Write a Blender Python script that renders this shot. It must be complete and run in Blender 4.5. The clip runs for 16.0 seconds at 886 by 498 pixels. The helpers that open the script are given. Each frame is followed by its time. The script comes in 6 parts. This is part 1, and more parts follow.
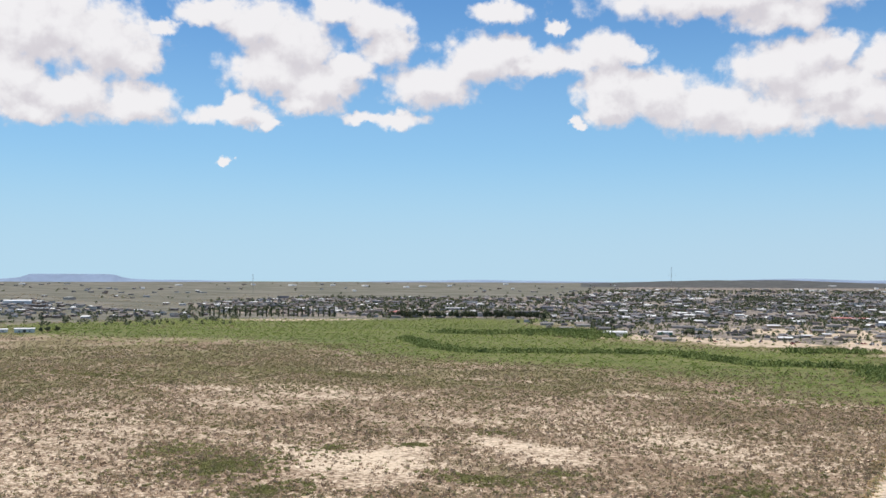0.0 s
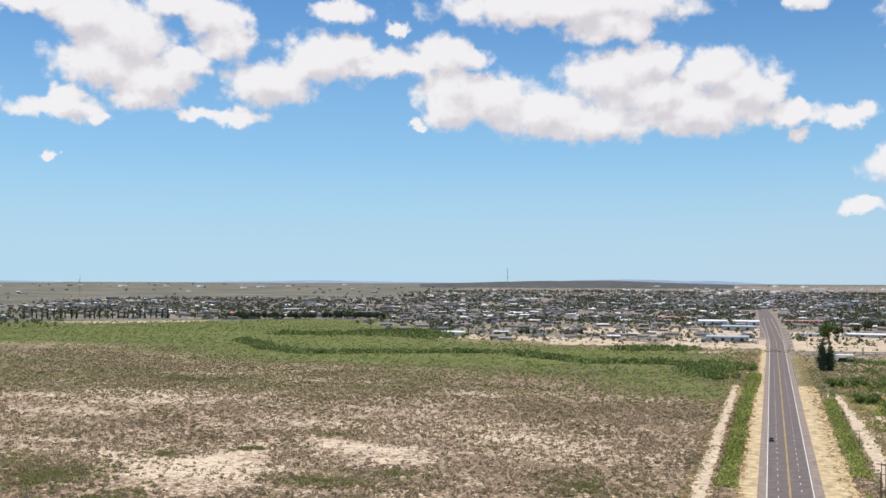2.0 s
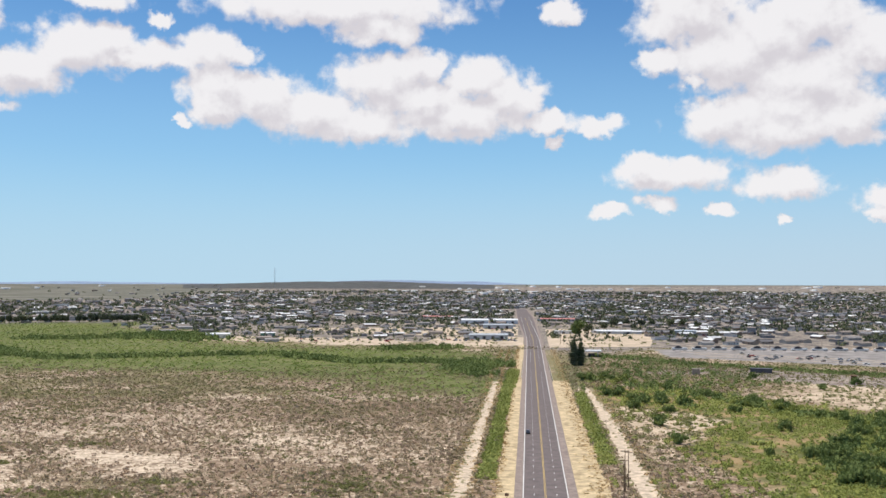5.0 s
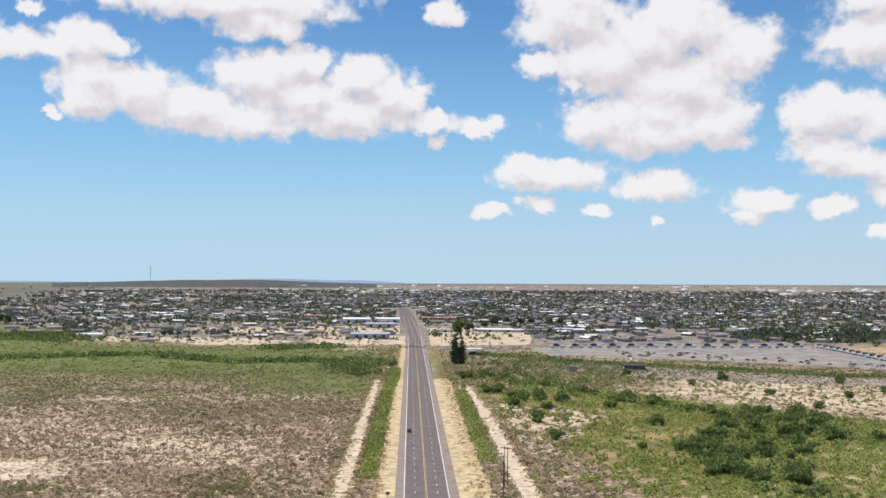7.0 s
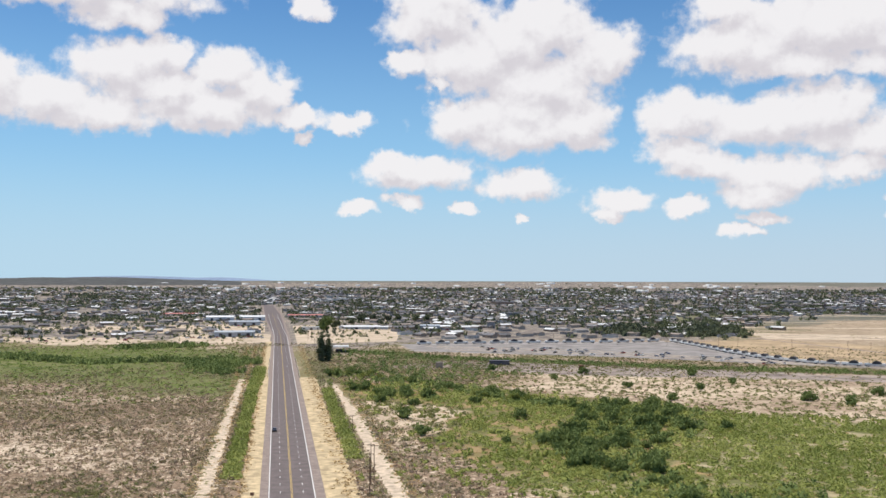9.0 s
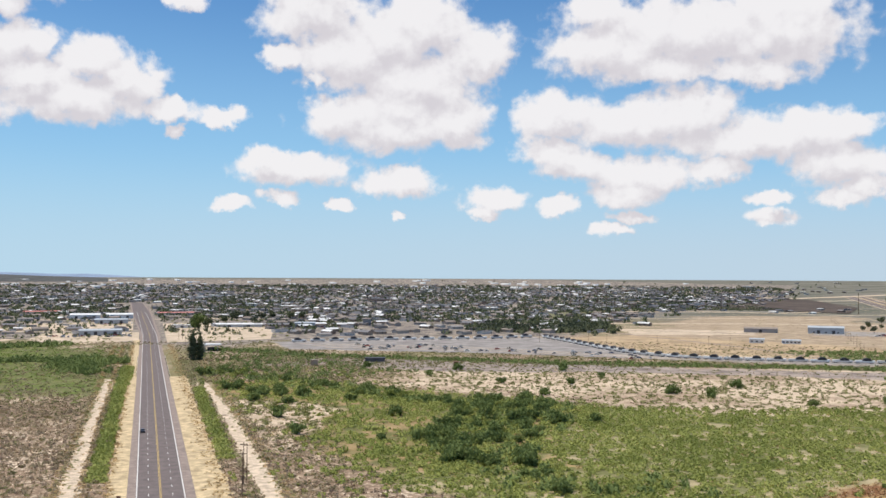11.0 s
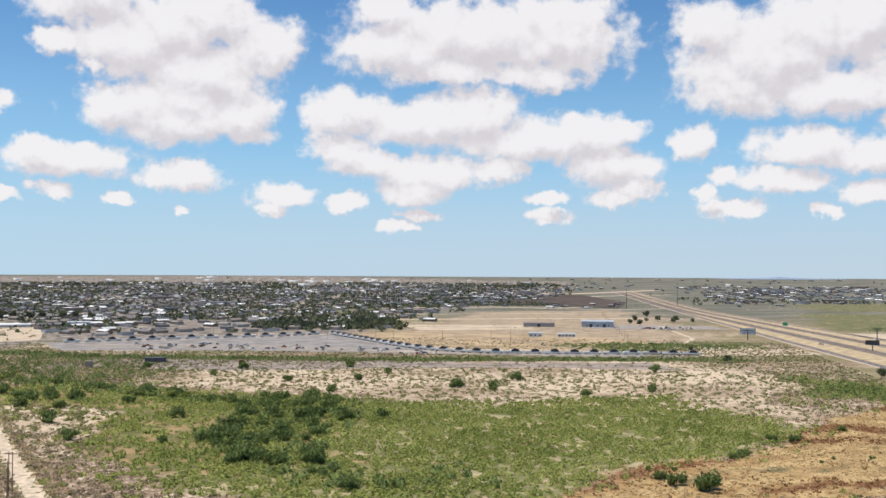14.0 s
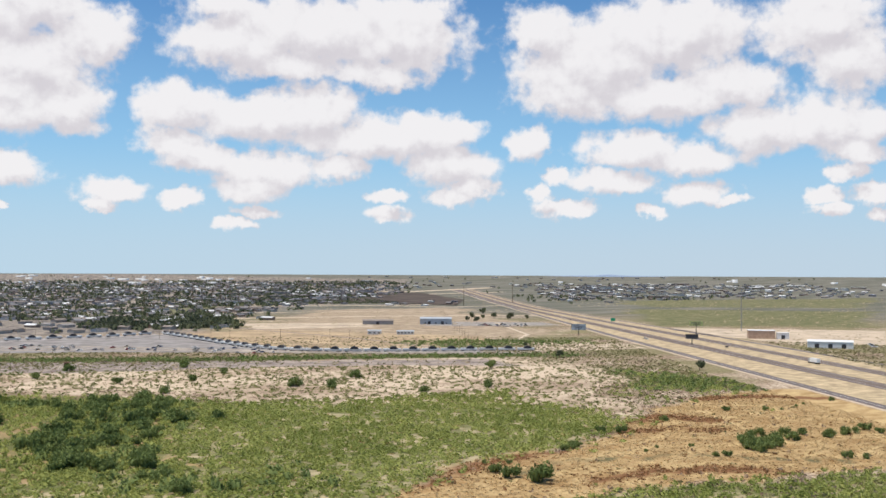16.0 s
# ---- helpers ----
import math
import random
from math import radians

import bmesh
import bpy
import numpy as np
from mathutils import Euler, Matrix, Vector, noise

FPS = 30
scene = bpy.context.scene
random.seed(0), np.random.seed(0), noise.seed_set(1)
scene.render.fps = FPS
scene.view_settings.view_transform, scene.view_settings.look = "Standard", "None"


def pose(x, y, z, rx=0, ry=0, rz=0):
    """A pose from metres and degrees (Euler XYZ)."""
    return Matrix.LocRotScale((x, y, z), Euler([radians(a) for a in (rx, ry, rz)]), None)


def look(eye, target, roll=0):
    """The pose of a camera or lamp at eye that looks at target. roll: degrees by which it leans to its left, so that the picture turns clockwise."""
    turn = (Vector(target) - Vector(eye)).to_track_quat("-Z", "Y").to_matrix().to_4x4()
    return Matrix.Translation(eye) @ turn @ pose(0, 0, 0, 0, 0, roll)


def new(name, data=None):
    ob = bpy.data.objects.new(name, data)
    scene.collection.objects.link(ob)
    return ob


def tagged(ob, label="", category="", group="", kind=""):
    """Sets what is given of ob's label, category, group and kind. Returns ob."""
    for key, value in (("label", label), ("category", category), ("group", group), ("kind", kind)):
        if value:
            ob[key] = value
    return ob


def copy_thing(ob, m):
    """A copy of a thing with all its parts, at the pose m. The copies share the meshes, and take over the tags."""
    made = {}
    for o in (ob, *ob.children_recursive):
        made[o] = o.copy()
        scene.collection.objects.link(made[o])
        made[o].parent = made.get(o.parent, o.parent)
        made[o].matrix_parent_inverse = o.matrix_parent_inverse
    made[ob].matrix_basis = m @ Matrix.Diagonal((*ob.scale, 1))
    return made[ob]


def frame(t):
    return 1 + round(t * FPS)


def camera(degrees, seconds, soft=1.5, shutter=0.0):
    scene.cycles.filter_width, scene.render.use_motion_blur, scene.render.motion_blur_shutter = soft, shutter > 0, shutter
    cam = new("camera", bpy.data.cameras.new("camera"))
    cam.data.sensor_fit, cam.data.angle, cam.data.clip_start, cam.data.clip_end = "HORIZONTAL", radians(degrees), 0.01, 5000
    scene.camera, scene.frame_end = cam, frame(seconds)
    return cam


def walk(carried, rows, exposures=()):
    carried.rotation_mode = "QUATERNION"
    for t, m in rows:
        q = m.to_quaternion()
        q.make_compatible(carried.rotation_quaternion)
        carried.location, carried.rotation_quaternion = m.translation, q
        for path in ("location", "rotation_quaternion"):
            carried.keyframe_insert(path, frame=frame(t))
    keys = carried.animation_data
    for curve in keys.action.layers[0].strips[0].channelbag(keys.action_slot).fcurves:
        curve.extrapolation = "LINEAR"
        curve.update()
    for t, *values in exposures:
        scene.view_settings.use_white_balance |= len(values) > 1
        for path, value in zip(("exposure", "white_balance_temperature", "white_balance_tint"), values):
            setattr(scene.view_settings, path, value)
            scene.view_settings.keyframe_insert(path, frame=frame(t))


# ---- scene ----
cam = camera(49.0, 16.0, soft=1.55)
EYE = 70.0
ROWS = [
    (0.0, 28.06, 1.74, -0.18), (0.5, 25.73, 1.75, -0.26), (1.0, 23.39, 1.76, -0.27), (1.5, 21.02, 1.78, -0.22),
    (2.0, 18.64, 1.80, -0.20), (2.5, 16.29, 1.80, -0.21), (3.0, 13.91, 1.82, -0.20), (3.5, 11.54, 1.84, -0.26),
    (4.0, 9.17, 1.86, -0.21), (6.5, -0.16, 1.86, -0.22), (7.0, -1.90, 1.83, -0.25), (7.5, -3.97, 1.79, -0.25),
    (8.0, -6.09, 1.76, -0.21), (8.5, -7.83, 1.72, -0.23), (9.0, -9.72, 1.69, -0.19), (11.5, -18.85, 1.52, -0.34),
    (12.0, -20.78, 1.50, -0.33), (12.5, -22.82, 1.47, -0.33), (13.0, -24.85, 1.45, -0.33), (13.5, -27.08, 1.43, -0.31),
    (14.0, -29.45, 1.42, -0.31), (14.5, -31.82, 1.40, -0.25), (15.0, -34.20, 1.38, -0.23), (15.5, -36.55, 1.36, -0.26),
    (16.0, -38.90, 1.34, -0.28),
]
walk(cam, [(t, pose(0, 0, EYE, 90 + pitch, roll, yaw)) for t, yaw, pitch, roll in ROWS])

# ---- sky, sun, exposure ----
SUN_AZ, SUN_EL = -62.0, 74.0    # degrees; azimuth from the road's direction, to the right positive
world = bpy.data.worlds.new("world")
scene.world = world
world.use_nodes = True
wt = world.node_tree
wt.nodes.clear()


def node(tree, kind, *ins, **props):
    """A node with its settings; ins go to the inputs in order, as links or values."""
    n = tree.nodes.new(kind)
    if "operation" in props:
        n.operation = props["operation"]
    if "use_clamp" in props:
        n.use_clamp = props["use_clamp"]
    if "interpolation_type" in props:
        n.interpolation_type = props["interpolation_type"]
    if "attribute_name" in props:
        n.attribute_name = props["attribute_name"]
    for i, v in enumerate(ins):
        if v is None:
            continue
        if isinstance(v, bpy.types.NodeSocket):
            tree.links.new(v, n.inputs[i])
        else:
            n.inputs[i].default_value = v
    return n


def mth(tree, op, *ins, clamp=False):
    return node(tree, "ShaderNodeMath", *ins, operation=op, use_clamp=clamp).outputs[0]


def vmt(tree, op, *ins):
    n = node(tree, "ShaderNodeVectorMath", *ins, operation=op)
    return n.outputs[1 if op in ("LENGTH", "DOT_PRODUCT") else 0]


def ramp(tree, v, lo, hi, a=0.0, b=1.0):
    n = node(tree, "ShaderNodeMapRange", v, lo, hi, a, b, interpolation_type="SMOOTHSTEP")
    return n.outputs[0]


def mixc(tree, f, a, b, blend="MIX"):
    n = tree.nodes.new("ShaderNodeMix")
    n.data_type, n.blend_type = "RGBA", blend
    for i, v in ((0, f), (6, a), (7, b)):
        if isinstance(v, bpy.types.NodeSocket):
            tree.links.new(v, n.inputs[i])
        else:
            n.inputs[i].default_value = (*v, 1) if isinstance(v, tuple) and len(v) == 3 else v
    return n.outputs[2]


def noise_tex(tree, vec, scale, detail=4.0, rough=0.55, out=0, dist=0.0):
    n = node(tree, "ShaderNodeTexNoise")
    n.inputs["Scale"].default_value, n.inputs["Detail"].default_value = scale, detail
    n.inputs["Roughness"].default_value, n.inputs["Distortion"].default_value = rough, dist
    if vec is not None:
        tree.links.new(vec, n.inputs["Vector"])
    return n.outputs[out]


# Cumulus puffs: azimuth, elevation, half width, half height in degrees
CLOUD_WEST = [(-51.1, 13.7, 4.4, 2.2), (-47.6, 13.1, 3.2, 2.0), (-45.8, 12.2, 1.5, 0.9), (-51.9, 10.6, 1.8, 2.1), (-49.3, 10.1, 3.3, 1.2),
              (-46.0, 9.8, 2.6, 1.1), (-51.0, 9.1, 2.4, 0.6), (-44.4, 14.0, 1.1, 0.4), (-56.0, 12.0, 4.0, 2.0)]
CLOUD_RAGGED = [(-40.2, 9.3, 2.6, 0.6), (-39.8, 10.0, 1.1, 0.5), (-38.2, 8.8, 0.7, 0.3), (-41.7, 15.0, 2.0, 0.7), (-39.2, 14.6, 2.2, 1.3),
                (-36.9, 13.4, 2.7, 2.1), (-38.2, 11.8, 3.0, 1.2), (-35.6, 11.2, 2.7, 1.3), (-33.6, 12.2, 1.5, 0.9), (-36.2, 10.1, 1.8, 0.6),
                (-34.3, 15.4, 2.1, 0.7), (-32.3, 14.8, 2.1, 1.2), (-31.3, 13.6, 1.8, 1.2)]
CLOUD_LINK = [(-28.9, 11.3, 2.9, 1.2), (-25.9, 12.6, 2.7, 1.5), (-24.2, 13.4, 1.4, 0.9), (-23.2, 12.5, 1.6, 0.7), (-21.4, 12.6, 1.9, 0.7),
              (-24.6, 15.5, 1.8, 0.6), (-30.9, 9.3, 1.7, 0.5), (-32.9, 9.3, 1.1, 0.3), (-40.8, 6.8, 0.5, 0.2), (-21.2, 14.5, 0.7, 0.3)]
CLOUD_LONG = [(-21.1, 12.7, 2.4, 0.8), (-18.6, 13.0, 2.1, 1.1), (-17.0, 12.7, 1.3, 0.6), (-18.5, 11.2, 2.0, 1.2), (-18.2, 10.1, 1.9, 1.0),
              (-15.9, 10.6, 3.2, 1.4), (-13.0, 9.7, 3.3, 1.4), (-8.6, 11.7, 3.3, 1.5), (-6.3, 12.5, 2.1, 1.0), (-3.0, 11.7, 2.4, 1.2),
              (-1.0, 10.8, 2.1, 1.3), (-4.3, 9.7, 5.1, 1.3), (-9.8, 9.1, 3.3, 1.0), (1.1, 9.3, 1.8, 0.6), (4.1, 9.0, 1.7, 0.5),
              (1.6, 8.2, 0.6, 0.4), (-20.2, 9.2, 0.4, 0.25), (-6.5, 10.6, 3.6, 1.0)]
CLOUD_OVER = [(-11.3, 15.8, 8.3, 1.2), (-8.7, 14.7, 3.0, 1.0), (1.9, 15.5, 1.3, 0.6)]
CLOUD_TOWER = [(9.1, 15.2, 3.3, 2.0), (15.6, 14.6, 3.5, 2.0), (11.7, 12.6, 3.9, 2.0), (19.0, 12.8, 2.3, 1.8), (15.6, 11.2, 4.1, 2.0),
               (14.3, 8.7, 5.4, 1.5), (11.1, 9.2, 2.3, 1.2), (17.8, 8.9, 2.2, 1.3), (9.6, 11.4, 0.7, 0.4), (7.4, 12.4, 1.3, 0.7),
               (14.6, 9.9, 4.0, 1.2), (13.5, 13.6, 3.5, 1.8)]
CLOUD_SMALL = [(8.4, 6.1, 3.5, 0.9), (6.4, 6.5, 1.7, 0.7), (14.3, 5.5, 2.5, 0.8), (4.6, 4.1, 1.3, 0.4), (7.4, 4.6, 1.3, 0.4),
               (10.9, 4.2, 0.8, 0.3), (19.9, 4.5, 2.1, 0.7), (19.6, 3.6, 1.0, 0.3), (23.7, 4.1, 1.3, 0.5), (14.4, 3.4, 0.4, 0.2)]
CLOUD_HIGH = [(31.6, 13.8, 8.5, 2.3), (26.7, 13.0, 4.0, 1.7), (36.5, 13.6, 4.1, 2.3), (29.3, 11.8, 4.3, 0.8), (34.9, 11.5, 2.9, 0.8),
              (26.0, 15.2, 2.0, 1.0)]
CLOUD_WIDE = [(23.3, 9.4, 2.5, 1.3), (28.7, 8.8, 6.6, 1.3), (31.3, 9.4, 2.9, 1.5), (34.9, 7.7, 5.7, 1.2), (37.7, 8.1, 3.4, 1.2),
              (23.4, 7.3, 2.3, 0.9), (24.7, 6.5, 2.3, 0.9), (28.7, 5.8, 3.3, 1.0), (27.7, 4.7, 2.0, 0.8), (32.6, 6.1, 1.9, 0.8),
              (39.3, 6.3, 2.8, 1.2), (40.5, 5.0, 1.8, 0.6), (39.6, 8.3, 1.8, 0.8)]
CLOUD_FAR = [(26.8, 2.6, 1.1, 0.3), (35.6, 4.5, 1.0, 0.4), (39.3, 4.4, 1.3, 0.6), (35.7, 3.4, 1.4, 0.4), (28.0, 3.4, 1.3, 0.3)]
CLOUD_EAST = [(47.7, 12.1, 4.9, 2.7), (44.8, 13.7, 2.3, 1.7), (51.9, 13.5, 5.7, 2.3), (46.4, 10.2, 3.6, 1.2), (51.9, 10.0, 4.8, 1.3),
              (55.7, 10.5, 2.8, 1.3), (59.9, 13.6, 3.5, 2.0), (61.6, 11.7, 2.6, 1.7)]
CLOUD_FLOCK = [(43.8, 7.5, 1.3, 1.0), (50.0, 7.1, 3.5, 1.0), (53.5, 6.5, 3.4, 0.8), (48.7, 5.4, 2.8, 0.7), (45.6, 5.5, 1.0, 0.5),
               (46.1, 3.8, 2.0, 0.4), (44.6, 4.6, 0.9, 0.4), (53.5, 4.6, 1.9, 0.7), (55.3, 4.1, 0.9, 0.3), (51.0, 3.5, 0.7, 0.3)]
CLOUD_TAIL = [(57.2, 8.1, 3.3, 1.3), (60.1, 8.3, 3.2, 1.5), (62.7, 8.0, 1.7, 1.3), (61.9, 6.7, 1.7, 0.7), (61.4, 5.6, 1.0, 0.4),
              (60.4, 4.4, 1.0, 0.5), (62.7, 4.4, 1.1, 0.5), (60.7, 3.6, 1.0, 0.3), (63.2, 3.3, 0.6, 0.3)]
PUFFS = (CLOUD_WEST + CLOUD_RAGGED + CLOUD_LINK + CLOUD_LONG + CLOUD_OVER + CLOUD_TOWER + CLOUD_SMALL + CLOUD_HIGH + CLOUD_WIDE
         + CLOUD_FAR + CLOUD_EAST + CLOUD_FLOCK + CLOUD_TAIL)

field = bpy.data.node_groups.new("cloud_field", "ShaderNodeTree")
field.interface.new_socket("P", in_out="INPUT", socket_type="NodeSocketVector")
field.interface.new_socket("Density", in_out="OUTPUT", socket_type="NodeSocketFloat")
g_in, g_out = field.nodes.new("NodeGroupInput"), field.nodes.new("NodeGroupOutput")
P0 = g_in.outputs[0]
warp1 = vmt(field, "SUBTRACT", noise_tex(field, P0, 0.55, 2.0, 0.5, out=1), (0.5, 0.5, 0.5))
warp2 = vmt(field, "SUBTRACT", noise_tex(field, P0, 2.2, 3.0, 0.6, out=1), (0.5, 0.5, 0.5))
P1 = vmt(field, "MULTIPLY_ADD", warp1, (1.7, 1.1, 0.0), P0)
P2 = vmt(field, "MULTIPLY_ADD", warp2, (0.8, 0.6, 0.0), P1)
low = None
for a, e, w, h in PUFFS:
    w, h = w * 1.12 + 0.1, h * 1.18 + 0.12
    q = vmt(field, "LENGTH", vmt(field, "MULTIPLY_ADD", P2, (1 / w, 1 / h, 0.0), (-a / w, -e / h, 0.0)))
    low = q if low is None else mth(field, "SMOOTH_MIN", low, q, 0.18)
dens = mth(field, "SUBTRACT", 1.0, low)
billow = mth(field, "MULTIPLY_ADD", noise_tex(field, P0, 0.75, 7.0, 0.53), 1.0, -0.5)
dens = mth(field, "MULTIPLY_ADD", billow, 1.15, dens)
# the sky goes on with like clouds beyond the part that is placed puff by puff
sep = node(field, "ShaderNodeSeparateXYZ", P0)
away = mth(field, "MAXIMUM", ramp(field, sep.outputs[1], 18.0, 24.0), ramp(field, mth(field, "ABSOLUTE", sep.outputs[0]), 68.0, 76.0))
loose = mth(field, "MULTIPLY_ADD", noise_tex(field, vmt(field, "MULTIPLY", P0, (0.05, 0.09, 0.0)), 1.0, 6.0, 0.55), 2.4, -1.35)
loose = mth(field, "MULTIPLY", mth(field, "MAXIMUM", loose, -0.5), away)
dens = mth(field, "MAXIMUM", dens, mth(field, "SUBTRACT", loose, mth(field, "MULTIPLY", mth(field, "SUBTRACT", 1.0, away), 3.0)))
field.links.new(dens, g_out.inputs[0])

way = vmt(wt, "NORMALIZE", node(wt, "ShaderNodeTexCoord").outputs["Generated"])
sx = node(wt, "ShaderNodeSeparateXYZ", way)
az = mth(wt, "MULTIPLY", mth(wt, "ARCTAN2", sx.outputs[0], sx.outputs[1]), 57.2958)
el = mth(wt, "MULTIPLY", mth(wt, "ARCSINE", sx.outputs[2]), 57.2958)
here = node(wt, "ShaderNodeCombineXYZ", az, el, 0.0).outputs[0]


def cloud_density(vec):
    g = wt.nodes.new("ShaderNodeGroup")
    g.node_tree = field
    wt.links.new(vec, g.inputs[0])
    return g.outputs[0]


d_here = cloud_density(here)
d_up = cloud_density(vmt(wt, "ADD", here, (-0.4, 1.1, 0.0)))
cover = ramp(wt, d_here, -0.02, 0.42)
shade = mth(wt, "SUBTRACT", d_up, d_here)
lit = ramp(wt, shade, -0.35, 0.5, 1.0, 0.0)
cloud_col = mixc(wt, lit, (0.69, 0.655, 0.69), (0.90, 0.88, 0.89))
sky = wt.nodes.new("ShaderNodeTexSky")
sky.sky_type, sky.sun_disc = "NISHITA", False
sky.sun_elevation, sky.sun_rotation = radians(SUN_EL), radians(SUN_AZ)
sky.altitude, sky.air_density, sky.dust_density, sky.ozone_density = 800, 1.0, 0.1, 1.6
sky_col = mixc(wt, 1.0, sky.outputs[0], (0.060, 0.094, 0.118), "MULTIPLY")
haze = ramp(wt, mth(wt, "ABSOLUTE", el), 0.0, 18.0, 0.88, 0.0)
sky_col = mixc(wt, haze, sky_col, (0.36, 0.63, 0.865))
low_haze = ramp(wt, mth(wt, "ABSOLUTE", el), 0.0, 8.0, 0.8, 0.0)
sky_col = mixc(wt, low_haze, sky_col, mixc(wt, ramp(wt, az, -40.0, 60.0), (0.50, 0.70, 0.84), (0.56, 0.655, 0.745)))
total = mixc(wt, mth(wt, "MULTIPLY", cover, 0.97), sky_col, cloud_col)
bg = node(wt, "ShaderNodeBackground", total, 1.0)
wo = wt.nodes.new("ShaderNodeOutputWorld")
wt.links.new(bg.outputs[0], wo.inputs[0])

sun = new("sun", bpy.data.lights.new("sun", "SUN"))
sun.data.energy, sun.data.angle, sun.data.color = 4.65, radians(0.53), (1.0, 0.93, 0.82)
s_az, s_el = radians(SUN_AZ), radians(SUN_EL)
sun.matrix_world = look((0, 0, 900), (-math.sin(s_az) * math.cos(s_el), -math.cos(s_az) * math.cos(s_el), 900 - math.sin(s_el)))
scene.view_settings.exposure = 0.0

# ---- the lie of the land ----
def rise(r):
    """Height of the plain r metres from the middle: level, then climbing slowly to the skyline."""
    return 52.0 * np.clip((np.minimum(r, 4500.0) - 1800.0) / 2700.0, 0, None) ** 1.5


def wobble(x, y, size, seed):
    """Smooth cheap noise, about -1 to 1."""
    rng = np.random.RandomState(seed)
    out = np.zeros_like(x, dtype=float)
    for k in range(7):
        a, p = rng.uniform(0, 2 * np.pi, 2)
        f = 2 * np.pi / (size * rng.uniform(0.5, 1.8))
        out += np.sin((x * np.cos(a) + y * np.sin(a)) * f + p + 1.3 * np.sin((x * np.sin(a) - y * np.cos(a)) * f * 0.6 + 2 * p))
    return out / 4.0


def ground_z(x, y):
    x, y = np.asarray(x, float), np.asarray(y, float)
    return rise(np.hypot(x, y)) + 0.0


def gz(x, y):
    return float(ground_z(x, y))


def edge_distance(x, y, pts, closed=True):
    """Distance to a polygon's outline, minus inside it."""
    x, y = np.asarray(x, float), np.asarray(y, float)
    best, inside = np.full(x.shape, 1e9), np.zeros(x.shape, bool)
    n = len(pts)
    for i in range(n if closed else n - 1):
        (ax, ay), (bx, by) = pts[i], pts[(i + 1) % n]
        dx, dy = bx - ax, by - ay
        t = np.clip(((x - ax) * dx + (y - ay) * dy) / (dx * dx + dy * dy + 1e-9), 0, 1)
        best = np.minimum(best, np.hypot(x - ax - t * dx, y - ay - t * dy))
        if closed and ay != by:
            inside ^= ((ay > y) != (by > y)) & (x < (bx - ax) * (y - ay) / (by - ay) + ax)
    return np.where(inside, -best, best)


def zone(x, y, pts, soft, closed=True, wide=0.0):
    """1 inside, 0 outside, with a ragged edge about soft metres wide."""
    d = edge_distance(x, y, pts, closed) - wide + soft * 0.6 * wobble(x, y, soft * 4, 5)
    return np.clip(0.5 - d / (2 * soft), 0, 1)


MARSH = [(-1256, 964), (-1176, 1230), (-634, 1554), (-380, 1111), (-231, 1003), (-76, 1004), (-14, 861), (-21, 576), (-65, 626), (-136, 705),
         (-274, 721), (-329, 734), (-448, 751), (-574, 848), (-805, 842), (-1044, 801)]
HEDGE_A = [(-574, 982), (-481, 874), (-415, 833), (-333, 874), (-284, 895), (-239, 906), (-192, 860), (-147, 822), (-80, 838), (-32, 775)]
HEDGE_B = [(-594, 1109), (-539, 1113), (-487, 1175), (-465, 1221), (-427, 1213)]
DITCH_LEFT = [(-18, 345), (-11.5, 345), (-10, 640), (-6, 770), (-17, 770), (-17, 640)]
DITCH_RIGHT = [(27, 375), (33.5, 380), (34, 612), (29, 612)]
GRASS_RIGHT = [(19, 815), (47, 817), (46, 719), (31, 613), (22, 676)]
SAND_RIGHT = [(43, 559), (73, 539), (98, 505), (83, 457), (56, 411), (44, 441)]
BARREN = [(146, 622), (162, 668), (172, 715), (299, 692), (432, 659), (568, 620), (520, 447), (373, 310), (374, 360), (339, 388), (257, 463),
          (219, 540), (170, 565), (144, 600)]
THICKET = [(37, 622), (89, 656), (139, 591), (218, 493), (168, 371), (113, 312), (74, 341), (62, 457)]
GREEN_EAST = [(126, 552), (206, 508), (252, 453), (381, 419), (356, 296), (330, 278), (268, 270), (214, 260), (175, 245), (137, 230), (105, 250), (77, 320),
              (143, 471)]
DRY_FIELD = [(170, 238), (195, 254), (216, 267), (251, 272), (284, 273), (328, 282), (363, 308), (409, 321), (459, 341), (527, 330), (560, 300), (540, 120), (345, 173),
             (320, 185), (285, 196), (240, 211), (215, 205)]
GREEN_SOUTH = [(225, 217), (283, 193), (337, 169), (420, 80), (219, 150), (180, 200)]
BRUSH_EAST = [(524, 445), (552, 423), (518, 327), (486, 352), (470, 382)]
YARD = [(128, 1018), (130, 915), (301, 825), (402, 744), (546, 628), (589, 670), (447, 773), (445, 953), (427, 1020), (252, 1049)]
SCRUB_STRIP = [(67, 923), (150, 829), (313, 724), (475, 643), (595, 573)]
FIELD_TAN = [(453, 1000), (600, 1100), (900, 1500), (1250, 1500), (1000, 1080), (800, 790), (716, 722), (569, 690), (447, 773)]
FIELD_EAST = [(1449, 1245), (1738, 878), (1230, 640), (1000, 830)]
FIELD_FAR = [(1757, 1544), (2400, 1212), (1850, 950), (1500, 1290)]
FIELD_GREEN = [(564, 782), (788, 726), (713, 657), (568, 696)]
TOWN = [(-1300, 1500), (-1000, 1480), (-640, 1600), (-380, 1130), (-30, 1080), (60, 900), (130, 1040), (440, 1040), (900, 1600), (1700, 2300),
        (2400, 3200), (1600, 4300), (-1200, 4300), (-1100, 2750), (-1750, 2250), (-1600, 1750)]
